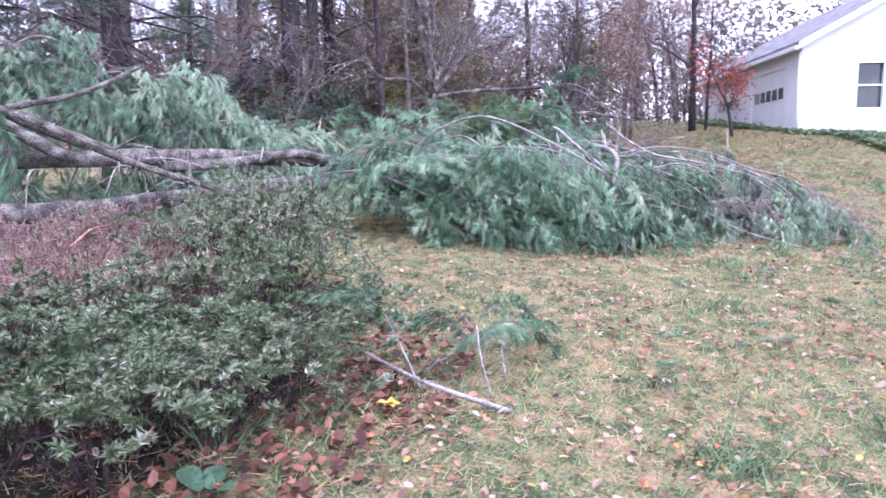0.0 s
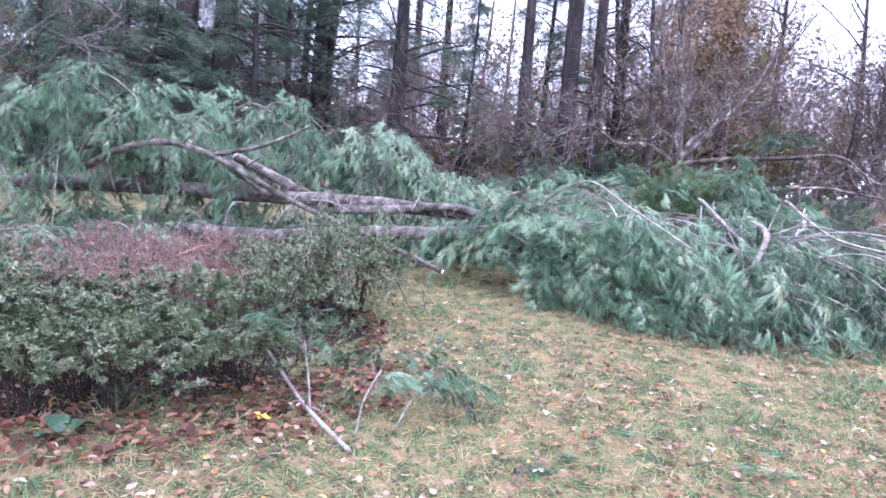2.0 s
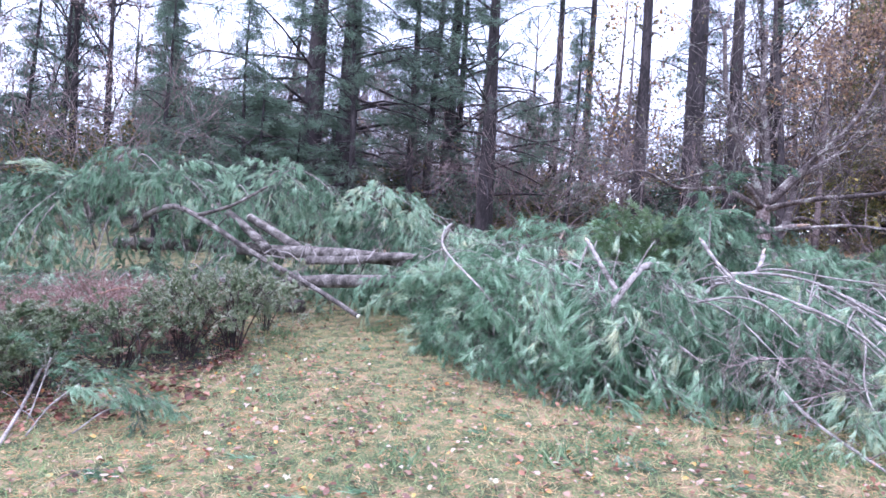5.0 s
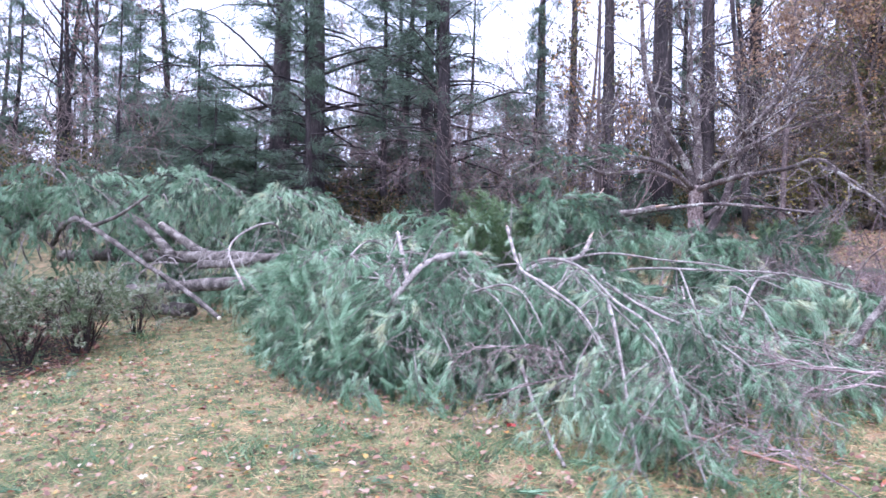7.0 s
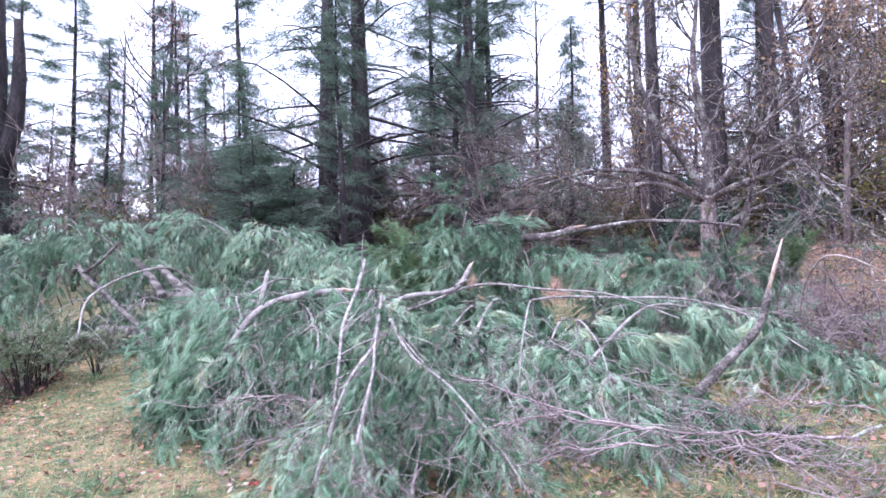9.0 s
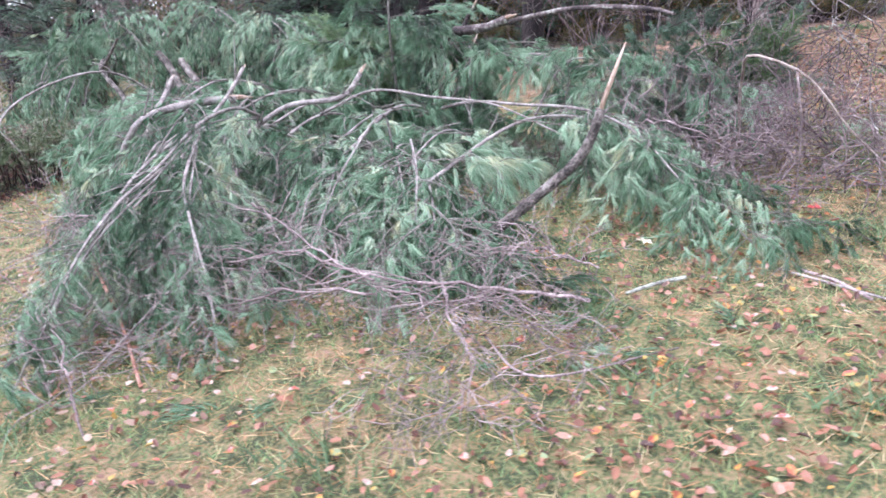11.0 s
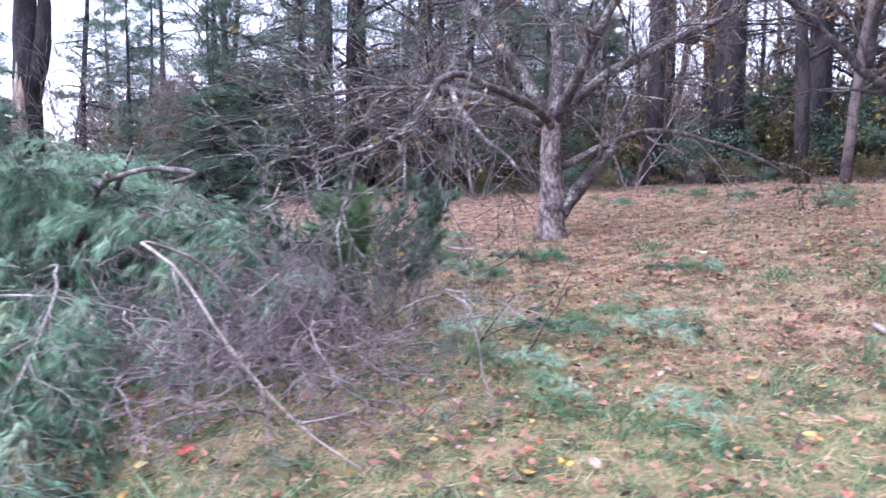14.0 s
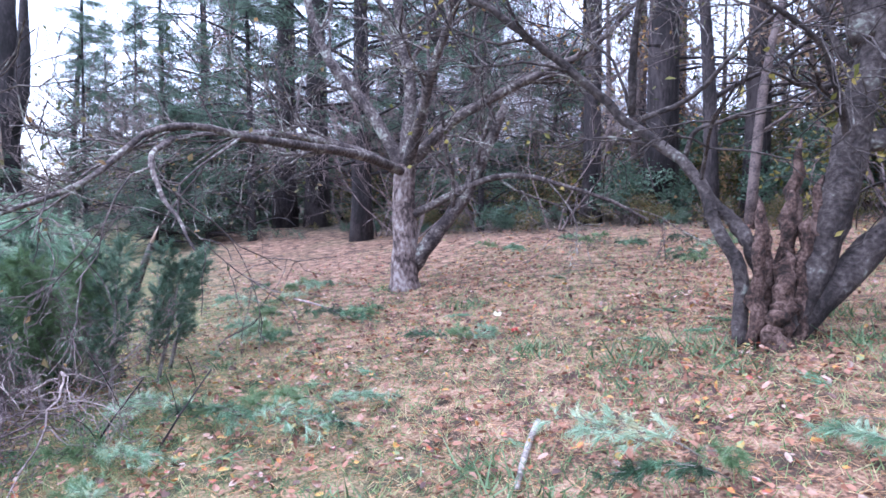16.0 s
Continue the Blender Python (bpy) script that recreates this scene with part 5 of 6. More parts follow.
ORANGE = [bare_tree(8, 0.09, 3, ORANGE_LEAF, 800, BROWN_TWIG, 0.12), bare_tree(9, 0.11, 3, OLIVE_LEAF, 1700, BROWN_TWIG, 0.13)]
BROWN_OAK = [bare_tree(12, 0.17, 3, RED_SHRUB, 2200, None, 0.12)]
RUSSET = [bare_tree(9, 0.1, 3, RUSSET_LEAF, 2400, BROWN_TWIG, 0.13), bare_tree(10, 0.12, 3, OLIVE_LEAF, 2600, BROWN_TWIG, 0.13)]
BRUSH = [brush(UNDERGROWTH, 600, 2.6), brush(UNDERGROWTH, 1300, 2.8, None, 0.1), brush(OLIVE_LEAF, 1600, 3.2, None, 0.13)]
DARK_GREEN = [brush(FAR_NEEDLES, 2400, 2.6, None, 0.15)]


def woods(x, y, kinds, size, name, label, group="wood's edge"):
    return plant(name, kinds[rng.integers(len(kinds))], x, y, size * rng.uniform(0.92, 1.08), label, "tree" if "tree" in name else "shrub", group, TC if "tree" in name else ("twigwork", "foliage"))


PL, BL, OL, UL = "tall dark white pine with ragged green crown", "tall bare grey-brown tree in late autumn", "thin tree with orange autumn leaves", "tangled brown undergrowth at the wood's edge"
woods(-11.9, 15.7, PINES[:1], 1.05, "pine_tree", "large dark white pine with heavy low limbs")
woods(-11.0, 16.3, PINES[:1], 1.0, "pine_tree", "large dark white pine with heavy low limbs")
for x, y, k in ((-8.6, 20.2, 1), (-8.3, 20.7, 2), (-9.0, 18.9, 2), (-3.7, 24.1, 3), (-4.9, 24.0, 3), (-29.5, 25.8, 2), (-16.5, 23, 2), (-10.5, 23.0, 2), (-28.1, 17.5, 2), (-23.9, 18.8, 2), (-19.7, 20.4, 2), (-22.5, 8.5, 1), (-24, 12.5, 2)):
    woods(x, y, PINES[k:k + 1], 1.0, "pine_tree", PL)
for x, y, k in ((-20.6, 13.9, 0.5), (-16.9, 15.0, 0.42), (-27.8, 15.0, 0.6), (-13.4, 10.6, 0.45), (-12.2, 12.4, 0.4)):
    woods(x, y, PINES[4:5], k, "pine_tree", "narrow dark spruce-like pine at the wood's edge")
for x, y in ((-15.0, 14.6), (-16.3, 15.6), (-14.0, 14.2), (-13.0, 18.5), (-6.2, 21.0), (-18.5, 8.5), (-22.0, 15.5), (-25, 10.5)):
    woods(x, y, YOUNG, 1.0, "pine_tree", "bushy young pine at the wood's edge")
for k in range(24):
    a, r = rng.uniform(0.12, 1.02) * math.pi, rng.uniform(20, 38)
    x, y = -3 + r * math.cos(a), 4 + r * math.sin(a)
    if math.hypot(x - 14, y - 9) > 9:
        woods(x, y, BARE if k % 4 else BROWN_OAK, rng.uniform(0.65, 1.0), "bare_tree", BL)
for x, y in ((3.4, 17.6), (5.2, 18.6), (4.4, 21.5), (7.2, 19.0), (-3.0, 20.5), (-1.6, 22.5), (1.2, 21.0), (5.0, 20.0), (8.0, 22.0), (6.5, 25.0), (10.0, 24.0), (3.0, 24.0), (14.0, 24.0), (17, 21)):
    woods(x, y, ORANGE, rng.uniform(0.7, 1.1), "autumn_tree", OL)
for k in range(76):
    a = rng.uniform(0.1, 1.0) * math.pi
    r = rng.uniform(16.0, 23)
    x, y = -2 + r * math.cos(a) * 1.05, 4 + r * math.sin(a)
    if math.hypot(x - 14, y - 9) > 8.5:
        woods(x, y, BRUSH if k % 5 else DARK_GREEN, rng.uniform(0.7, 1.35), "undergrowth", UL)

for k in range(26):
    a, r = (0.03 + 1.1 * (k + rng.uniform(0, 1)) / 26) * math.pi, rng.uniform(32, 46)
    x, y = -3 + r * math.cos(a), 4 + r * math.sin(a)
    if math.hypot(x - 14, y - 9) > 9:
        woods(x, y, BRUSH, rng.uniform(1.6, 2.6), "undergrowth", UL)

# trunks and low evergreen growth where the lawn ends
for x, y, k, sz in ((-0.5, 17.6, 3, 1.5), (-2.03, 17.5, 3, 1.0), (0.83, 18.7, 3, 1.15), (2.4, 20.4, 1, 1.0)):
    plant("pine_tree", PINES[k], x, y, sz, PL, "tree", "wood's edge", TC)
LOW_GREEN = [brush(FAR_NEEDLES, 2600, 2.2, None, 0.13, 7), brush(OLIVE_LEAF, 2200, 2.4, None, 0.12, 7), brush(UNDERGROWTH, 2000, 2.0, None, 0.1, 7)]
for k in range(34):
    x, y = -13 + 21 * (k + rng.uniform(0, 1)) / 34, rng.uniform(17.2, 21.0)
    woods(x, y, LOW_GREEN, rng.uniform(0.55, 0.95), "undergrowth", "low evergreen and olive undergrowth where the lawn ends", "undergrowth at the lawn's end")


for k in range(30):
    woods(-10 + 17 * (k + rng.uniform(0, 1)) / 30, rng.uniform(15.2, 17.0), LOW_GREEN, rng.uniform(0.12, 0.36), "undergrowth", "small green and brown bush at the lawn's end", "undergrowth at the lawn's end")


def dense_conifer(height, reach):
    """A close, full conifer with yellowing sprays all the way down."""
    g, f = Geo(), Geo()
    g.tube(spline([(0, 0, -0.1), (0.1, 0, height * 0.5), (0, 0.1, height)], 10), np.linspace(0.22, 0.03, 10), 9, 0.06)
    nb = []
    for k in range(150):
        u = 0.06 + 0.92 * (k + rng.uniform(0, 1)) / 150
        a = rng.uniform(0, 6.28)
        L = reach * (1.05 - u) ** 0.7 * rng.uniform(0.65, 1.15)
        p, d = np.array([0, 0, u * height]), np.array([math.cos(a), math.sin(a), 0.0])
        e = p + d * L + np.array([0, 0, rng.uniform(-0.3, 0.25) * L])
        g.tube([p, (p + e) / 2 + np.array([0, 0, 0.08 * L]), e], [0.025, 0.014, 0.005], 3, caps=False)
        for v in np.linspace(0.35, 1.0, 5):
            nb += [p + (e - p) * v + rng.normal(size=3) * 0.16 for _ in range(3)]
    nb = np.repeat(np.array(nb), 12, 0)
    b = nb + rng.normal(size=nb.shape) * 0.09
    d = rng.normal(size=b.shape) + np.array([0, 0, -0.3])
    f.spikes(b, b + d / np.linalg.norm(d, axis=1, keepdims=True) * rng.uniform(0.14, 0.3, (len(b), 1)), rng.uniform(0.016, 0.026, len(b)))
    return g.mesh("trunk", DARK_BARK), f.mesh("crown", OLIVE_NEEDLES, soft=False)


OLIVE_NEEDLES = flakes("olive_needles", [(0.0, (0.05, 0.06, 0.022)), (0.45, (0.13, 0.135, 0.045)), (0.75, (0.22, 0.2, 0.06)), (1.0, (0.36, 0.27, 0.07))], 0.6, 0.3, 0.8, 0.6, 1.0)
BRIGHT_LEAF = flakes("bright_orange_leaf", [(0.0, (0.2, 0.1, 0.04)), (0.5, (0.42, 0.21, 0.06)), (1.0, (0.6, 0.36, 0.1))], 0.7, 0.4)
plant("autumn_tree", bare_tree(7.5, 0.09, 3, BRIGHT_LEAF, 900, BROWN_TWIG, 0.11), -2.4, 18.7, 1.0, "slender tree with bright orange leaves", "tree", "wood's edge", TC)
for x, y, sz in ((-11.9, 11.9, 0.75), (-10.9, 12.9, 0.62)):
    plant("pine_tree", YOUNG[0], x, y, sz, "bushy young pine at the wood's edge", "tree", "wood's edge", TC)
OLIVE_CONIFER = dense_conifer(11.0, 1.9)
for x, y, sz in ((4.9, 17.8, 1.1),):
    plant("conifer_tree", OLIVE_CONIFER, x, y, sz, "dense conifer with yellowing olive-green sprays", "tree", "wood's edge", TC)

# thin saplings and bare bushes give the wood its purplish haze
def sapling(height, stems):
    """Several crooked stems that spread into fine twigs."""
    g = Geo()
    for k in range(stems):
        a = rng.uniform(0, 6.28)
        grow(g, (math.cos(a) * 0.15, math.sin(a) * 0.15, -0.05), (math.cos(a) * 0.35, math.sin(a) * 0.35, 1), height * rng.uniform(0.4, 0.65), 0.022, 3, [], (3, 4), 0.2, 0.04, (0.3, 0.85), 0.6, 0.25, 4, 0.45, 0.006)
    return [g.mesh("trunk", HAZE_TWIG)]


HAZE_TWIG = surface("haze_twig", [(0.3, (0.06, 0.042, 0.045)), (0.5, (0.14, 0.105, 0.105)), (0.75, (0.27, 0.21, 0.2))], 4, 0.9, 0.3, 30, spread=0.2)
SAPLING = [sapling(5.5, 3), sapling(7.0, 4), sapling(6.2, 3)]
for k in range(52):
    a = rng.uniform(0.12, 1.0) * math.pi
    r = rng.uniform(14.5, 24)
    x, y = -2 + r * math.cos(a) * 1.05, 4 + r * math.sin(a)
    if math.hypot(x - 14, y - 9) > 8.5 and not (x > 0 and y < 15.5):
        plant("sapling_tree", SAPLING[k % 3], x, y, rng.uniform(0.7, 1.25), "slender bare sapling with fine purplish twigs", "tree", "saplings", TC[:1])

# dark pines and brown trees behind the fruit trees
for x, y, k, s in ((-9.4, 18.2, 4, 0.72), (-4.1, 16.3, 4, 0.42), (-6.23, 14.6, 0, 0.7), (0.4, 23.5, 4, 0.8), (-9.7, 13.6, 4, 0.55)):
    plant("pine_tree", PINES[k], x, y, s, "dark ragged pine behind the fruit trees", "tree", "wood's edge", TC)
for x, y, s in ((1.5, 15.6, 0.75), (2.4, 20.0, 0.9), (6.6, 17.5, 0.8)):
    plant("bare_tree", (BARE + BROWN_OAK)[rng.integers(4)], x, y, s, BL, "tree", "wood's edge", TC)
for x, y, s, k in ((2.2, 15.2, 0.8, 0), (4.6, 16.6, 0.85, 0), (5.6, 18.4, 0.9, 1), (3.6, 19.4, 1.0, 0)):
    plant("autumn_tree", RUSSET[k], x, y, s, "tree with withered brown and olive leaves behind the fruit trees", "tree", "wood's edge", TC)
for k in range(26):
    a, r = (0.1 + 0.9 * (k + rng.uniform(0, 1)) / 26) * math.pi, rng.uniform(24, 36)
    x, y = -3 + r * math.cos(a), 4 + r * math.sin(a)
    if math.hypot(x - 14, y - 9) > 9:
        plant("sapling_tree", SAPLING[k % 3], x, y, rng.uniform(1.0, 1.5), "slender bare sapling with fine purplish twigs", "tree", "saplings", TC[:1])

for k in range(26):
    x, y = rng.uniform(5.5, 15.0), rng.uniform(13.5, 21.0)
    if y > 12.5 + 0.0 * x and math.hypot(x - 17, y - 13) > 4.5:
        if k % 6 == 0:
            plant("autumn_tree", ORANGE[0], x, y + 1, rng.uniform(0.5, 0.75), OL, "tree", "saplings", TC)
        else:
            plant("sapling_tree", SAPLING[k % 3], x, y, rng.uniform(0.8, 1.3), "slender bare sapling with fine purplish twigs", "tree", "saplings", TC[:1])

for k in range(16):
    a, r = radians(rng.uniform(28, 43)), rng.uniform(23, 37)
    x, y = -9.2 + r * math.cos(a), -2.0 + r * math.sin(a)
    if k % 2 == 0:
        plant("autumn_tree", (RUSSET[0], ORANGE[0], BROWN_OAK[0])[k // 2 % 3], x, y, rng.uniform(0.6, 0.85), "small tree with dull orange leaves beyond the lawn", "tree", "saplings", TC)
    else:
        plant("sapling_tree", SAPLING[k % 3], x, y, rng.uniform(0.9, 1.5), "slender bare sapling with fine purplish twigs", "tree", "saplings", TC[:1])

for k in range(16):
    a, r = radians(rng.uniform(108, 152)), rng.uniform(26, 36)
    plant("sapling_tree", SAPLING[k % 3], -3 + r * math.cos(a), 2 + r * math.sin(a), rng.uniform(1.5, 2.0), "tall bare sapling with fine purplish twigs", "tree", "saplings", TC[:1])

for k in range(26):
    a, r = radians(rng.uniform(97, 120) if k % 2 else rng.uniform(60, 78)), rng.uniform(20, 31)
    x, y = -2 + r * math.cos(a), 2 + r * math.sin(a)
    if k % 4 == 0:
        plant("autumn_tree", RUSSET[k // 4 % 2], x, y, rng.uniform(0.8, 1.1), "tree with withered brown and olive leaves behind the fruit trees", "tree", "wood's edge", TC)
    else:
        plant("sapling_tree", SAPLING[k % 3], x, y, rng.uniform(1.3, 1.9), "tall bare sapling with fine purplish twigs", "tree", "saplings", TC[:1])

# bare bushes before the dark pines
for k in range(8):
    x, y = rng.uniform(-9.0, 0.0), rng.uniform(14.4, 17.5)
    plant("sapling_tree", SAPLING[k % 3], x, y, rng.uniform(0.55, 0.95), "slender bare sapling with fine purplish twigs", "tree", "saplings", TC[:1])

# far wood that closes the view
FAR = [bare_tree(13, 0.2, 2, RED_SHRUB, 500, None, 0.3), bare_tree(15, 0.25, 2, RED_SHRUB, 900, None, 0.25)]
for k in range(44):
    a, r = (0.02 + 1.1 * (k + rng.uniform(0, 1)) / 44) * math.pi, rng.uniform(42, 60)
    woods(-3 + r * math.cos(a), 4 + r * math.sin(a), FAR if k % 4 or k > 18 else PINES[1:2], rng.uniform(0.45, 0.68), "distant_tree", "distant bare tree of the wood", "far wood")


# low far thicket that hides the horizon
def far_thicket():
    n = 76000
    a = rng.uniform(-0.05, 1.15, n) * np.pi
    r = rng.uniform(38, 52, n)
    x, y = -3 + r * np.cos(a), 4 + r * np.sin(a)
    top = 5.0 + 1.6 * np.sin(a * 17) + 1.2 * np.sin(a * 41 + 1) + 0.8 * np.sin(a * 97 + 2) + 2.5 * smooth(1.95, 1.6, a) + 2.0 * smooth(1.25, 1.0, a)
    h = rng.uniform(0, 1, n) ** 1.4 * top
    g = Geo()
    g.leaves(np.stack([x, y, gh(x, y) + h], -1), 0.5, 0.2)
    solo("far_thicket", g, THICKET_HAZE, at(-3, 46), "brown and olive thicket along the far side of the wood", "thicket", kind="stuff", soft=False)


THICKET_HAZE = flakes("thicket_haze", [(0.0, (0.07, 0.055, 0.05)), (0.5, (0.16, 0.125, 0.115)), (0.8, (0.23, 0.18, 0.15)), (1.0, (0.16, 0.19, 0.10))], 0.9, 0.3, 0.3, 0.8, 0.8)
far_thicket()


# the snapped pine
def snapped_pine():
    b = at(-19.7, 9.7)
    t = thing("snapped_pine_trunk", b, "standing pine trunk with a long fresh orange wound", "tree")
    g = Geo()
    g.tube(spline([b, b + np.array([0.1, 0, 4]), b + np.array([-0.1, 0.1, 9]), b + np.array([-0.4, 0.2, 12])], 14), np.linspace(0.5, 0.22, 14), 12, 0.08)
    g.tube(spline([b + np.array([0.1, 0.1, 4.2]), b + np.array([0.5, 0.4, 6]), b + np.array([0.45, 0.5, 9])], 9), np.linspace(0.32, 0.12, 9), 10, 0.1)
    part("trunk", g, DARK_BARK, t)
    w = Geo()
    for k in range(7):
        o = np.array([0.42 + rng.normal() * 0.08, -0.32 + rng.normal() * 0.1, 0])
        z = rng.uniform(2.2, 3.4)
        w.tube([b + o + np.array([0, 0, z]), b + o + np.array([-0.02, 0.02, z + 0.9]), b + o * 0.8 + np.array([0, 0, z + rng.uniform(1.3, 2.2)])], [0.09, 0.11, 0.01], 6, 0.2)
    part("wound", w, FRESH_WOOD, t, "fresh torn orange wood")


snapped_pine()


# ---- house ----
def box(g, o, ex, ey, ez):
    """A box from a corner and three edges."""
    o, ex, ey, ez = (np.asarray(v, float) for v in (o, ex, ey, ez))
    v = [o + ex * i + ey * j + ez * k for k in (0, 1) for j in (0, 1) for i in (0, 1)]
    g.add(v, [[0, 2, 3, 1], [4, 5, 7, 6], [0, 1, 5, 4], [2, 6, 7, 3], [0, 4, 6, 2], [1, 3, 7, 5]])


WHITE_PAINT = surface("white_paint", [(0.3, (0.72, 0.73, 0.76)), (0.7, (0.79, 0.8, 0.82))], 2, 0.6, 0.1, 40)
ROOF = surface("roof_shingle", [(0.3, (0.10, 0.10, 0.11)), (0.6, (0.19, 0.19, 0.205)), (0.75, (0.26, 0.26, 0.27))], 3, 0.9, 0.5, 30)
DARK_GLASS = surface("window_glass", [(0.3, (0.02, 0.022, 0.026)), (0.7, (0.05, 0.055, 0.06))], 2, 0.08, 0.0)


def house():
    c = np.array([11.35, 7.55, 2.0])
    u = unit((5.73, 6.4, 0))
    v = unit((u[1], -u[0], 0))
    z = np.array([0, 0, 1.0])
    L, W, H, R = 8.8, 8.4, 2.75, 2.3
    t = thing("house", c, "white clapboard house with attached garage and grey roof", "house")
    th = 0.18
    g = Geo()
    g0 = c - z * 0.8
    # garage wall with two door openings, gable wall with a window opening, the other two plain
    doors = [(1.0, 3.6), (4.7, 7.3)]
    s = 0.0
    for a, b in doors:
        box(g, g0 + u * s, u * (a - s), v * th, z * (H + 0.8))
        box(g, c + u * a + z * 2.15, u * (b - a), v * th, z * (H - 2.15))
        s = b
    box(g, g0 + u * s, u * (L - s), v * th, z * (H + 0.8))
    wa, wb, w0, w1 = 1.6, 2.5, 0.75, 2.1
    box(g, g0 + v * th, v * (wa - th), u * th, z * (H + 0.8))
    box(g, g0 + v * wb, v * (W - wb), u * th, z * (H + 0.8))
    box(g, g0 + v * wa, v * (wb - wa), u * th, z * (w0 + 0.8))
    box(g, c + v * wa + z * w1, v * (wb - wa), u * th, z * (H - w1))
    box(g, g0 + u * (L - th) + v * th, u * th, v * (W - th), z * (H + 0.8))
    box(g, g0 + u * th + v * (W - th), u * (L - 2 * th), v * th, z * (H + 0.8))
    for o in (c, c + u * (L - th)):
        g.add([o + z * H, o + v * W + z * H, o + v * W / 2 + z * (H + R), o + u * th + z * H, o + u * th + v * W + z * H, o + u * th + v * W / 2 + z * (H + R)], [[0, 2, 1, 1]])
        g.f[-1] = g.f[-1][:3]
        k = g.n - 6
        g.f += [[k + 3, k + 4, k + 5], [k, k + 1, k + 4, k + 3], [k + 1, k + 2, k + 5, k + 4], [k + 2, k, k + 3, k + 5]]
    part("wall", g, WHITE_PAINT, t, soft=False)
    # clapboards on the gable wall and round the doors
    for k in range(int(H / 0.2)):
        for a, b in ((0.02, wa - 0.1), (wb + 0.1, W - 0.02)) if w0 - 0.1 < k * 0.2 < w1 + 0.05 else ((0.02, W - 0.02),):
            q = Geo()
            box(q, c + v * a + z * k * 0.2 - u * 0.022, v * (b - a), u * 0.02, z * 0.18)
            part("clapboard", q, WHITE_PAINT, t, soft=False)
    for n, side in enumerate((0, 1)):
        q = Geo()
        e = c + z * H - u * 0.35 + (v * (-0.25) if side == 0 else v * (W + 0.25))
        e = e - z * 0.25 * R / (W / 2)
        top = c + v * W / 2 + z * (H + R) - u * 0.35
        box(q, e, u * (L + 0.7), top - e, z * 0.12)
        part("roof", q, ROOF, t, soft=False)
        q = Geo()
        box(q, e - u * 0.03 - z * 0.1, u * 0.03, top - e, z * 0.2)
        part("rake_board", q, WHITE_PAINT, t, soft=False)
    q = Geo()
    box(q, c - u * 0.35 - v * 0.35 + z * (H - 0.26), u * (L + 0.7), v * 0.1, z * 0.12)
    part("gutter", q, WHITE_PAINT, t, soft=False)
    q = Geo()
    q.tube([c - u * 0.06 - v * 0.06 - z * 0.3, c - u * 0.06 - v * 0.06 + z * (H - 0.3)], 0.045, 8)
    part("downspout", q, WHITE_PAINT, t)
    q = Geo()
    box(q, c + u * 4.5 + v * (W / 2 - 0.4) + z * (H + R - 0.3), u * 0.8, v * 0.8, z * 1.2)
    part("chimney", q, WHITE_PAINT, t, soft=False)
    for a, b in doors:
        q = Geo()
        box(q, c + u * a + v * 0.06, u * (b - a), v * 0.06, z * 2.15)
        for r in range(4):
            box(q, c + u * (a + 0.06) + v * 0.04 + z * (0.06 + r * 0.53), u * (b - a - 0.12), v * 0.02, z * 0.46)
        d = part("garage_door", q, WHITE_PAINT, t, "white panelled garage door", soft=False)
        for k in range(5):
            q = Geo()
            box(q, c + u * (a + 0.18 + k * 0.46) + v * 0.03 + z * 1.2, u * 0.36, v * 0.012, z * 0.36)
            p = new("pane", q.mesh("pane", DARK_GLASS, t.location, False))
            p.parent = d
    q = Geo()
    box(q, c + v * wa + z * w0 - u * 0.04, v * 0.07, u * 0.12, z * (w1 - w0))
    box(q, c + v * (wb - 0.07) + z * w0 - u * 0.04, v * 0.07, u * 0.12, z * (w1 - w0))
    box(q, c + v * (wa - 0.03) + z * (w0 - 0.06) - u * 0.05, v * (wb - wa + 0.06), u * 0.14, z * 0.06)
    box(q, c + v * (wa - 0.03) + z * w1 - u * 0.05, v * (wb - wa + 0.06), u * 0.14, z * 0.07)
    box(q, c + v * wa + z * (w0 + w1) / 2 - u * 0.02, v * (wb - wa), u * 0.06, z * 0.05)
    wf = part("window", q, WHITE_PAINT, t, "white window frame", soft=False)
    q = Geo()
    box(q, c + v * (wa + 0.06) + z * w0 + u * 0.08, v * (wb - wa - 0.12), u * 0.012, z * (w1 - w0))
    p = new("pane", q.mesh("pane", DARK_GLASS, t.location, False))
    p.parent = wf


house()


def shed(x, y, h, w, d, tall, material, label, yaw):
    c = at(x, y, 0.0)
    u, z = np.array([math.cos(yaw), math.sin(yaw), 0]), np.array([0, 0, 1.0])
    v = np.array([-u[1], u[0], 0])
    t = thing("shed", c, label, "shed")
    g = Geo()
    box(g, c - z * 0.2, u * w, v * d, z * (tall + 0.2))
    part("wall", g, material, t, soft=False)
    for s in (-1, 1):
        g = Geo()
        e = c + z * tall - u * 0.2 + v * (d / 2) + v * s * (d / 2 + 0.2)
        top = c + z * (tall + 0.35 * d) - u * 0.2 + v * d / 2
        box(g, e, u * (w + 0.4), top - e, z * 0.1)
        part("roof", g, ROOF, t, soft=False)
    g = Geo()
    box(g, c + u * w * 0.35 - v * 0.03, u * 0.9, v * 0.03, z * 2.0)
    part("door", g, DARK_GLASS, t, soft=False)
    return t


shed(-13.2, 26.5, 0, 3.2, 3.0, 5.6, WHITE_PAINT, "pale shed far behind the trees", 0.2)
DARK_BLUE = surface("dark_blue_paint", [(0.3, (0.045, 0.055, 0.085)), (0.7, (0.08, 0.095, 0.14))], 3, 0.7, 0.2, 30)
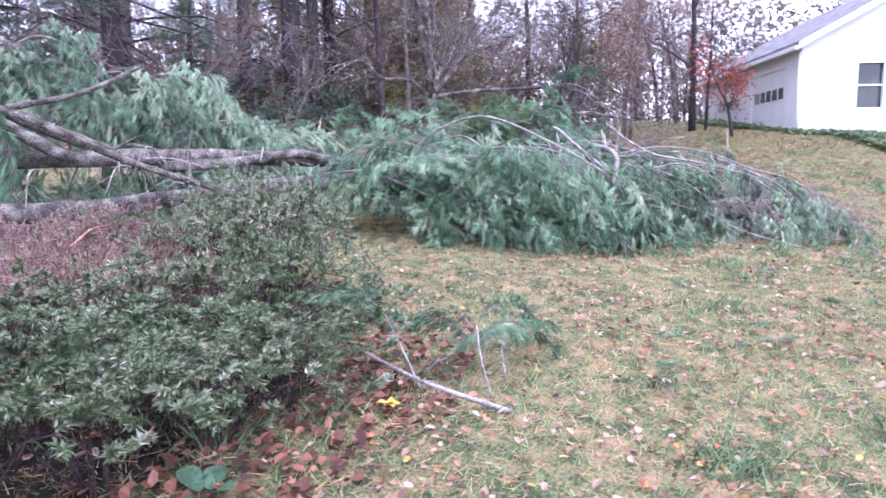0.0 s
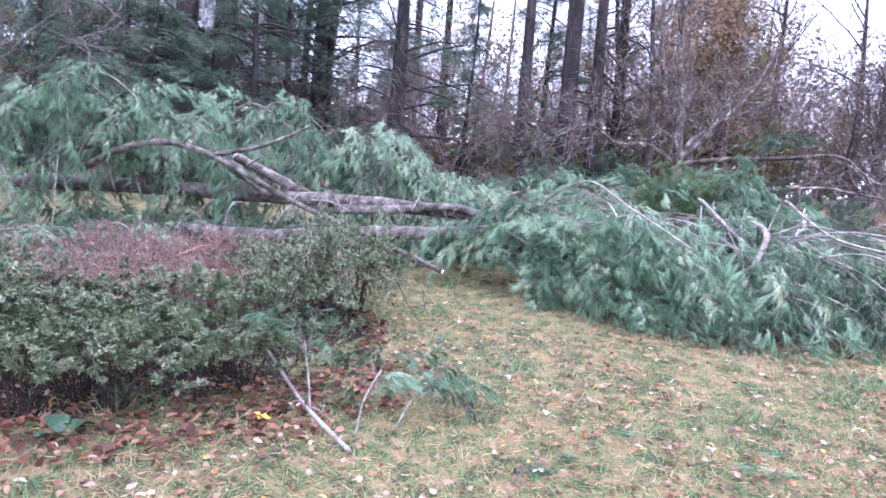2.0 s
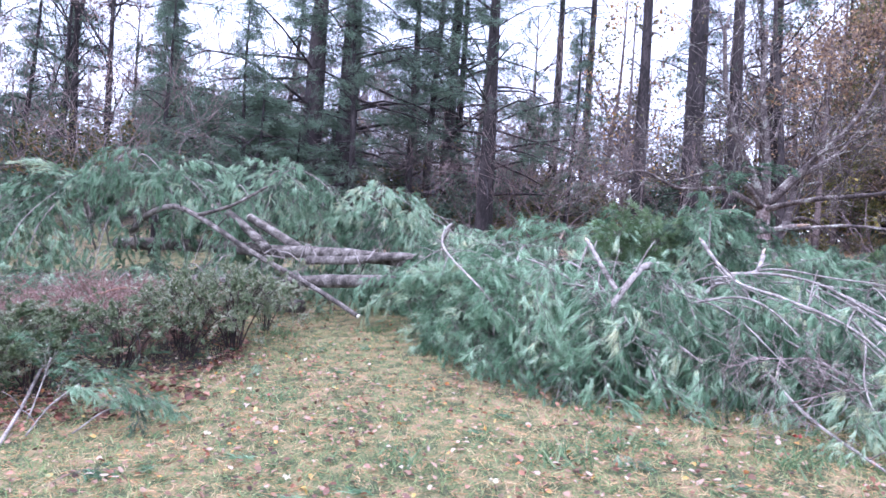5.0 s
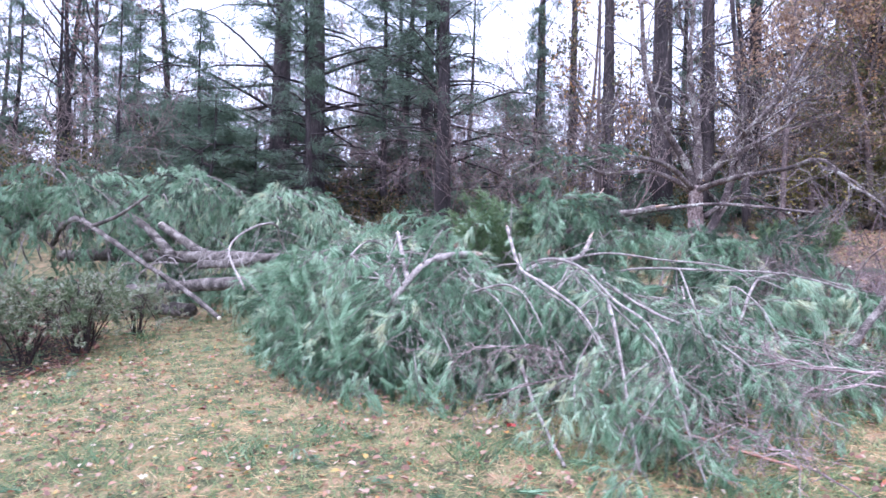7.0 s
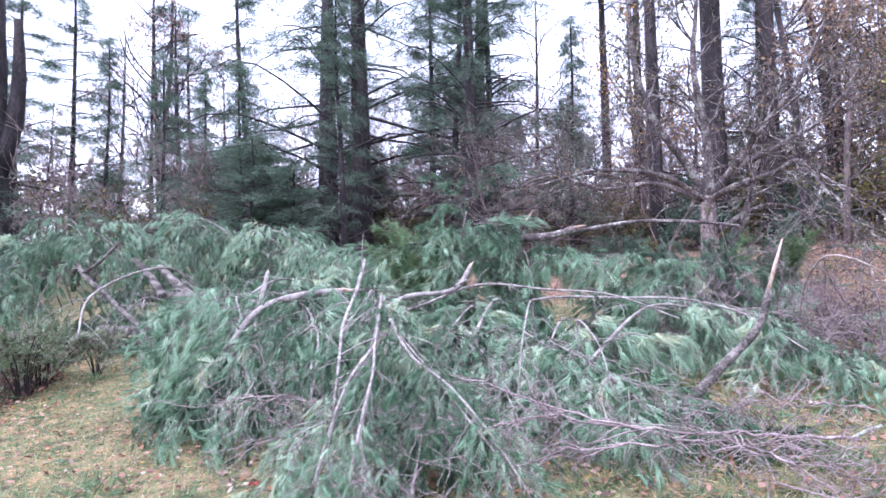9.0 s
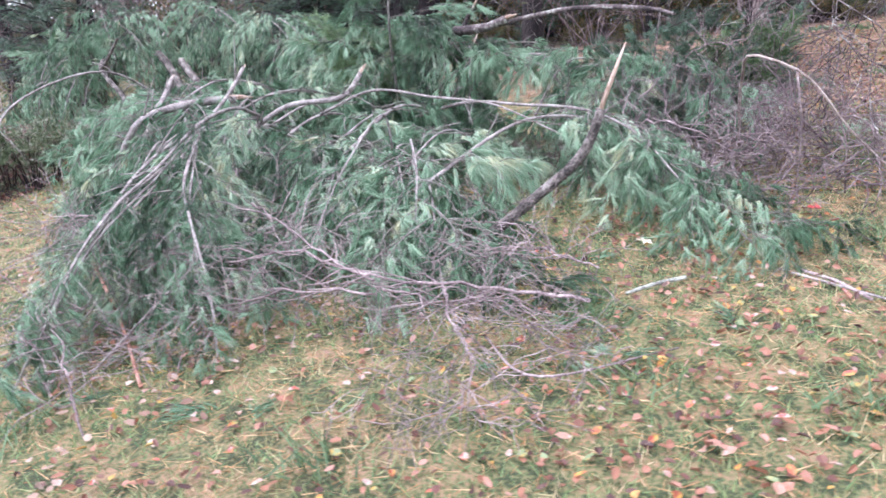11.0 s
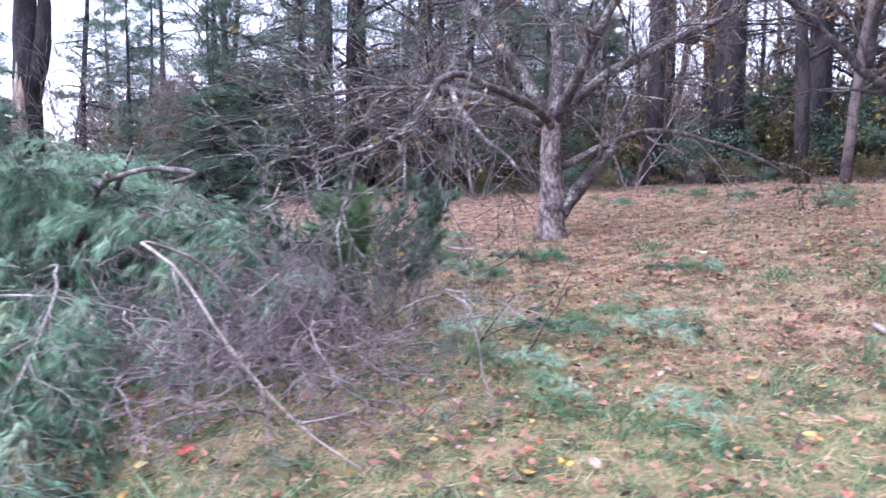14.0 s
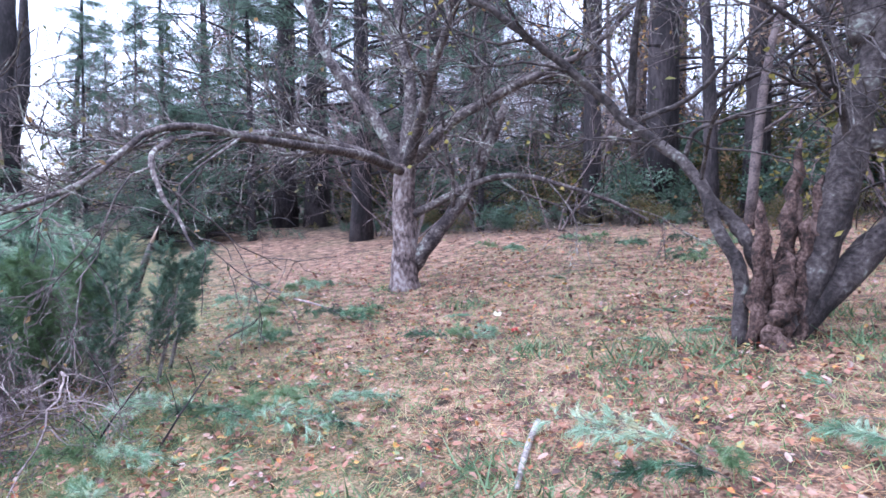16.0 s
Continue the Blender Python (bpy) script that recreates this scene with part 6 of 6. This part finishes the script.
shed(-9.6, 19.6, 0, 2.4, 2.0, 1.7, DARK_BLUE, "dark blue shed half hidden by the trees", 0.55)


def tarp(x, y, w, d, h):
    """A pale sheet sagging over a heap: a wrinkled dome with a straight hem."""
    c = at(x, y)
    g = Geo()
    n, m = 22, 7
    rows = []
    for k in range(m):
        q = k / (m - 1)
        a = np.linspace(0, 2 * np.pi, n, endpoint=False)
        r = (1 - q ** 2.2) * (1 + 0.06 * np.sin(5 * a + q * 3) + 0.04 * rng.normal(size=n) * (k > 0)) + 0.01
        rows.append(np.stack([c[0] + w / 2 * r * np.cos(a), c[1] + d / 2 * r * np.sin(a), c[2] + h * q * (1 + 0.05 * np.sin(3 * a)) - 0.02 * (k == 0)], -1))
    i, j = np.meshgrid(np.arange(m - 1), np.arange(n), indexing="ij")
    k = (j + 1) % n
    g.add(np.concatenate(rows), np.stack([i * n + j, i * n + k, (i + 1) * n + k, (i + 1) * n + j], -1).reshape(-1, 4))
    sheet = surface("grey_tarp", [(0.3, (0.3, 0.29, 0.34)), (0.7, (0.42, 0.41, 0.46))], 4, 0.5, 0.4, 20)
    solo("tarp", g, sheet, c, "pale grey tarp drawn over a heap beyond the lawn", "tarp")


tarp(10.3, 22.9, 2.1, 1.7, 1.15)
plant("yellow_leaved_shrub", brush(YELLOW_LEAF, 420, 2.6, None, 0.11), 4.1, 15.9, 1.0, "shrub with bright yellow autumn leaves behind the fruit trees", "shrub", "", ("twigwork", "foliage"))

# ground cover before the house, the red-leaved young tree
COVER_LEAF = flakes("cover_leaf", [(0.0, (0.08, 0.12, 0.06)), (0.5, (0.15, 0.21, 0.11)), (1.0, (0.26, 0.32, 0.19))], 0.7, 0.3)


def ground_cover():
    g = Geo()
    n = 9000
    s, w = rng.uniform(0, 1, n), rng.uniform(0, 1, n)
    w = 0.5 + 0.5 * w
    x = 6.6 + 6.6 * s + 3.4 * w
    y = 4.4 + 9.4 * s - 0.9 * w
    p = np.stack([x, y, gh(x, y) + rng.uniform(0, 0.16, n)], -1)
    g.leaves(p, 0.13, 0.09, flat=True)
    solo("ground_cover", g, COVER_LEAF, at(11, 8), "band of low green ground cover along the house", "ground cover", kind="stuff", soft=False)


ground_cover()
SMALL_RED = bare_tree(3.4, 0.06, 3, RED_LEAF, 620, None, 0.13)
plant("red_leaved_tree", SMALL_RED, 10.2, 9.0, 0.95, "small tree with withered red leaves before the garage", "tree", "", TC)
plant("young_tree", bare_tree(4.2, 0.06), 11.4, 10.6, 1.0, "small bare tree before the garage", "tree", "", TC[:1])

# ---- lawn ----
EYES = np.array([eye[:2] for _, eye, _, _ in PATH])


def scatter(n, near, far, x0=-17.0, x1=12.0, y0=-8.0, y1=18.0):
    """Places on the lawn, thinning out with distance from the walk."""
    p = np.stack([rng.uniform(x0, x1, n), rng.uniform(y0, y1, n)], -1)
    d = np.sqrt(((p[:, None] - EYES[None]) ** 2).sum(-1)).min(1)
    keep = rng.uniform(0, 1, n) < np.clip((far - d) / (far - near), 0.02, 1) ** 1.6
    return p[keep & (d < far)]


def blades(name, material, n, length, flat, width, label):
    p = scatter(n, 3.5, 12.0)
    z = gh(p[:, 0], p[:, 1])
    b = np.stack([p[:, 0], p[:, 1], z], -1)
    d = rng.normal(size=b.shape)
    d[:, 2] = np.abs(d[:, 2]) * 0.5 + (0.08 if flat else 0.7)
    if flat:
        d[:, 2] *= 0.25
        b[:, 2] += rng.uniform(0.004, 0.035, len(b))
    d /= np.linalg.norm(d, axis=1, keepdims=True)
    g = Geo()
    g.spikes(b, b + d * length * rng.uniform(0.5, 1.3, (len(b), 1)), np.full(len(b), width))
    solo(name, g, material, (0, 0, 0), label, "grass", kind="stuff", soft=False)


blades("grass", GRASS, 620000, 0.07, False, 0.0065, "short green and straw-coloured lawn grass")
blades("fallen_needles", STRAW, 300000, 0.10, True, 0.0042, "brown pine needles strewn on the grass")


def litter(n, size, lo, hi, label, material=None, x1=12.0, y1=18.0):
    p = scatter(n, lo, hi, x1=x1, y1=y1)
    # the leaves lie thicker below the trees
    w = 0.36 + 0.64 * smooth(6.0, 9.5, p[:, 1] + 0.4 * p[:, 0])
    drift = np.sin(2.3 * p[:, 0] + 1.1 * p[:, 1]) + np.sin(2.1 * p[:, 1] - 2.9 * p[:, 0] + 1) + 0.7 * np.sin(6.1 * p[:, 0] + 4.3 * p[:, 1])
    w = np.maximum(w, 0.75 * smooth(-1.5, 1.5, p[:, 0])) * (0.4 + 0.85 * smooth(-1.4, 1.6, drift))
    p = p[rng.uniform(0, 1, len(p)) < w]
    b = np.stack([p[:, 0], p[:, 1], gh(p[:, 0], p[:, 1]) + rng.uniform(0.015, 0.05, len(p))], -1)
    g = Geo()
    g.leaves(b, size, size * 0.6, flat=True)
    solo("fallen_leaves", g, material or LITTER, (0, 0, 0), label, "leaves", kind="stuff", soft=False)


litter(165000, 0.046, 5.0, 16.0, "brown, pink and yellow fallen leaves on the lawn")
litter(40000, 0.052, 4.0, 12.0, "large reddish-brown and pale fallen leaves on the lawn")


litter(32000, 0.05, 5.0, 12.0, "faded pinkish fallen leaves on the lawn", PALE_LITTER, 0.3, 3.5)


# leaf mould under the shrubs, near-black to paint in the shade of their overhang
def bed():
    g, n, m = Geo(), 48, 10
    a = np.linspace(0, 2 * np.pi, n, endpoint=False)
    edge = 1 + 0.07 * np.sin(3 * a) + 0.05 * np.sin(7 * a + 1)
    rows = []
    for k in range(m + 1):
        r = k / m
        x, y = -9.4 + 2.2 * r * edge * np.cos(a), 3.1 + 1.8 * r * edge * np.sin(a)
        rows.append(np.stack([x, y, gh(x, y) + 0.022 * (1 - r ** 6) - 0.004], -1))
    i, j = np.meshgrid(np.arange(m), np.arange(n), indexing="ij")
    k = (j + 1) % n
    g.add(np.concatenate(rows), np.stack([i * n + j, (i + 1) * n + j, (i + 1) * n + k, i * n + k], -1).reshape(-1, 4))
    shaded_mulch = surface("shaded_leaf_mould", [(0.3, (0.005, 0.0035, 0.003)), (0.5, (0.014, 0.008, 0.007)), (0.75, (0.04, 0.021, 0.018))], 9, 0.95, 1.0, 45)
    solo("planting_bed", g, shaded_mulch, (0, 0, 0), "bed of leaf mould with the shrubs' shade painted in near-black", "ground", kind="structure")
    l = Geo()
    t = rng.uniform(0, 2 * np.pi, 2600)
    r = rng.uniform(0.98, 1.4, 2600)
    t, r = t[(np.sin(t) < -0.35) | (r < 1.07)], r[(np.sin(t) < -0.35) | (r < 1.07)]
    x, y = -9.4 + 2.2 * r * np.cos(t), 3.1 + 1.8 * r * np.sin(t)
    l.leaves(np.stack([x, y, gh(x, y) + rng.uniform(0.02, 0.05, len(t))], -1), 0.07, 0.05, flat=True)
    solo("bed_leaves", l, BED_LEAF, (0, 0, 0), "reddish-brown leaves strewn along the shrub bed", "leaves", kind="stuff", soft=False)


bed()


# ---- small things on the lawn ----
def tuft_mesh(n, h, w):
    g = Geo()
    b = np.c_[rng.normal(size=(n, 2)) * 0.07, np.zeros(n)]
    d = np.c_[rng.normal(size=(n, 2)) * 0.45, np.ones(n)]
    g.spikes(b, b + d * h * rng.uniform(0.4, 1.2, (n, 1)), np.full(n, w))
    return g


TUFT = flakes("tuft_blade", [(0.0, (0.05, 0.10, 0.045)), (0.5, (0.12, 0.21, 0.10)), (1.0, (0.24, 0.33, 0.18))], 0.6, 0.3)
tufts = Geo()
for x, y in scatter(2600, 2.8, 10.0)[:400]:
    one = tuft_mesh(70, 0.11 * rng.uniform(0.6, 1.4), 0.008)
    tufts.add(np.concatenate(one.v) * np.array([1.6, 1.6, 1.0]) + at(x, y), one.f)
solo("grass_tufts", tufts, TUFT, (0, 0, 0), "tufts of fresher green grass in the lawn", "grass", kind="stuff", soft=False)

for x, y in scatter(700, 2.8, 9.5)[:80]:
    a = rng.uniform(0, 6.28)
    t = thing("pine_sprig", at(x, y, 0.02), "small green pine sprig lying on the lawn", "twig", "pine sprigs")
    add_bough(t, at(x, y, 0.025), (math.cos(a), math.sin(a), 0.1), rng.uniform(-0.4, 0.4), rng.uniform(0.25, 0.5))


def strewn_tufts(n):
    """Loose brushes of pine needles lying in the grass."""
    g = Geo()
    for x, y in scatter(n * 6, 3.0, 11.0)[:n]:
        a, per = rng.uniform(0, 6.28), 46
        c = at(x, y, 0.03)
        d = np.array([math.cos(a), math.sin(a), 0.12])
        size = rng.uniform(0.7, 1.5)
        b = c + d * rng.uniform(-0.06, 0.08, (per, 1)) * size + rng.normal(size=(per, 3)) * np.array([0.02, 0.02, 0.006])
        q = d + rng.normal(size=(per, 3)) * np.array([0.45, 0.45, 0.2])
        q[:, 2] = np.abs(q[:, 2]) * 0.6
        g.spikes(b, b + q / np.linalg.norm(q, axis=1, keepdims=True) * rng.uniform(0.08, 0.14, (per, 1)) * size, np.full(per, 0.005))
    solo("strewn_needle_tufts", g, NEEDLES, (0, 0, 0), "loose blue-green pine needle tufts strewn in the grass", "needles", kind="stuff", soft=False)


strewn_tufts(520)


def one_leaf(x, y, size, colour, label, name="fallen_leaf"):
    g = Geo()
    L, W = size, size * 0.75
    outline = []
    for k in range(14):
        q = k / 14 * 2 * math.pi
        r = (0.5 if k % 2 == 0 else rng.uniform(0.24, 0.34)) * rng.uniform(0.85, 1.15)
        outline.append((r * L * math.cos(q), r * W * math.sin(q), rng.uniform(0.0, 0.03)))
    a = rng.uniform(0, 6.28)
    v = [(px * math.cos(a) - py * math.sin(a), px * math.sin(a) + py * math.cos(a), pz) for px, py, pz in outline]
    mid = np.mean(v, 0) - np.array([0, 0, 0.008])
    g.add([*v, mid], [[i, (i + 1) % 14, 14] for i in range(14)])
    p = at(x, y, 0.045)
    ob = new(name, g.mesh(name, colour, (0, 0, 0), False))
    ob.location = [float(q) for q in p]
    return tagged(ob, label, "leaf")


LEAF_YELLOW = surface("leaf_yellow", [(0.3, (0.5, 0.3, 0.05)), (0.7, (0.68, 0.46, 0.09))], 20, 0.6, 0.2, 80)
LEAF_RED = surface("leaf_red", [(0.3, (0.28, 0.035, 0.03)), (0.7, (0.46, 0.07, 0.06))], 20, 0.6, 0.2, 80)
LEAF_PALE = surface("leaf_pale", [(0.3, (0.5, 0.46, 0.34)), (0.7, (0.7, 0.66, 0.52))], 20, 0.6, 0.2, 80)
one_leaf(-7.91, 1.19, 0.13, LEAF_YELLOW, "bright yellow fallen leaf beside the shrub bed")
one_leaf(1.85, 5.32, 0.13, LEAF_RED, "bright red fallen leaf on the grass")
one_leaf(2.23, 10.2, 0.2, LEAF_PALE, "large pale fallen leaf under the trees")
one_leaf(2.73, 9.85, 0.1, LEAF_RED, "small red fallen leaf under the trees")
one_leaf(1.13, 4.34, 0.14, LEAF_PALE, "pale green fallen leaf on the grass")
for x, y, c in ((-6.34, 2.27, LEAF_PALE), (-5.25, 0.72, LEAF_PALE), (-4.05, 0.94, LEAF_PALE), (-2.05, 2.17, LEAF_RED), (3.2, 4.8, LEAF_YELLOW), (-6.1, 1.25, LEAF_PALE), (2.6, 4.3, LEAF_RED), (3.0, 5.6, LEAF_YELLOW), (3.4, 6.2, LEAF_YELLOW)):
    one_leaf(x, y, rng.uniform(0.06, 0.1), c, "single fallen leaf lying on the grass")

# green pine brushes strewn under the fruit trees, and bare sticks
for x, y in ((-1.9, 10.3), (-1.5, 10.6), (0.5, 8.9), (0.8, 9.1), (0.6, 9.7), (2.6, 9.5), (2.5, 7.9), (2.7, 8.0), (2.3, 7.75), (0.3, 14.2), (1.0, 13.6), (-0.6, 13.2), (2.2, 13.8), (3.0, 12.6), (4.8, 13.0), (3.2, 6.9), (2.1, 7.1), (5.5, 9.0), (4.9, 8.6), (0.0, 9.4), (-0.9, 9.6)):
    t = thing("pine_sprig", at(x, y, 0.02), "green pine brush strewn under the trees", "twig", "pine sprigs")
    for k in range(3):
        a = rng.uniform(0, 6.28)
        add_bough(t, at(x + rng.normal() * 0.08, y + rng.normal() * 0.08, 0.05), (math.cos(a), math.sin(a), 0.22), rng.uniform(-0.4, 0.4), rng.uniform(0.4, 0.62), GREEN_BOUGHS if k == 2 else FLUFFY)
bare_limb([(3.94, 8.68, 0.03), (4.1, 8.42, 0.04), (4.31, 8.1, 0.02)], 0.016, 0.014, "straight pale stick on the leaves", BOUGH_BARK, name="stick", group="sticks")
bare_limb([(-1.0, 10.0, 0.03), (-0.2, 9.85, 0.05), (0.6, 9.75, 0.02)], 0.014, 0.008, "thin dark stick on the leaves", TWIG_BARK, name="stick", group="sticks")
bare_limb([(1.9, 4.3, 0.02), (2.3, 4.15, 0.03), (2.65, 4.05, 0.02)], 0.008, 0.005, "thin pale stick on the grass", BOUGH_BARK, name="stick", group="sticks")
bare_limb([(2.0, 4.33, 0.02), (2.2, 4.2, 0.04), (2.36, 4.1, 0.02)], 0.01, 0.008, "short dark stick on the grass", TWIG_BARK, name="stick", group="sticks")
bare_limb([(0.9, 3.0, 0.02), (1.3, 2.75, 0.06), (1.75, 3.3, 0.02)], 0.007, 0.004, "crooked thin twig on the grass", TWIG_BARK, name="stick", group="sticks", stubs=4)
for p, q in (((2.1, 7.0), (2.3, 7.25)), ((2.35, 7.3), (2.5, 7.55))):
    bare_limb([(p[0], p[1], 0.0), ((p[0] + q[0]) / 2, (p[1] + q[1]) / 2, 0.22), (q[0], q[1], 0.42)], 0.007, 0.004, "dark thin twig standing in the leaves", DARK_BARK, name="stick", group="sticks", stubs=3)
bare_limb([(-4.3, 9.1, 0.0), (-4.1, 9.2, 0.5), (-3.99, 9.3, 0.85)], 0.06, 0.05, "broken standing stub with fresh orange wood", PINE_BARK, wound="0.3", name="broken_stub")
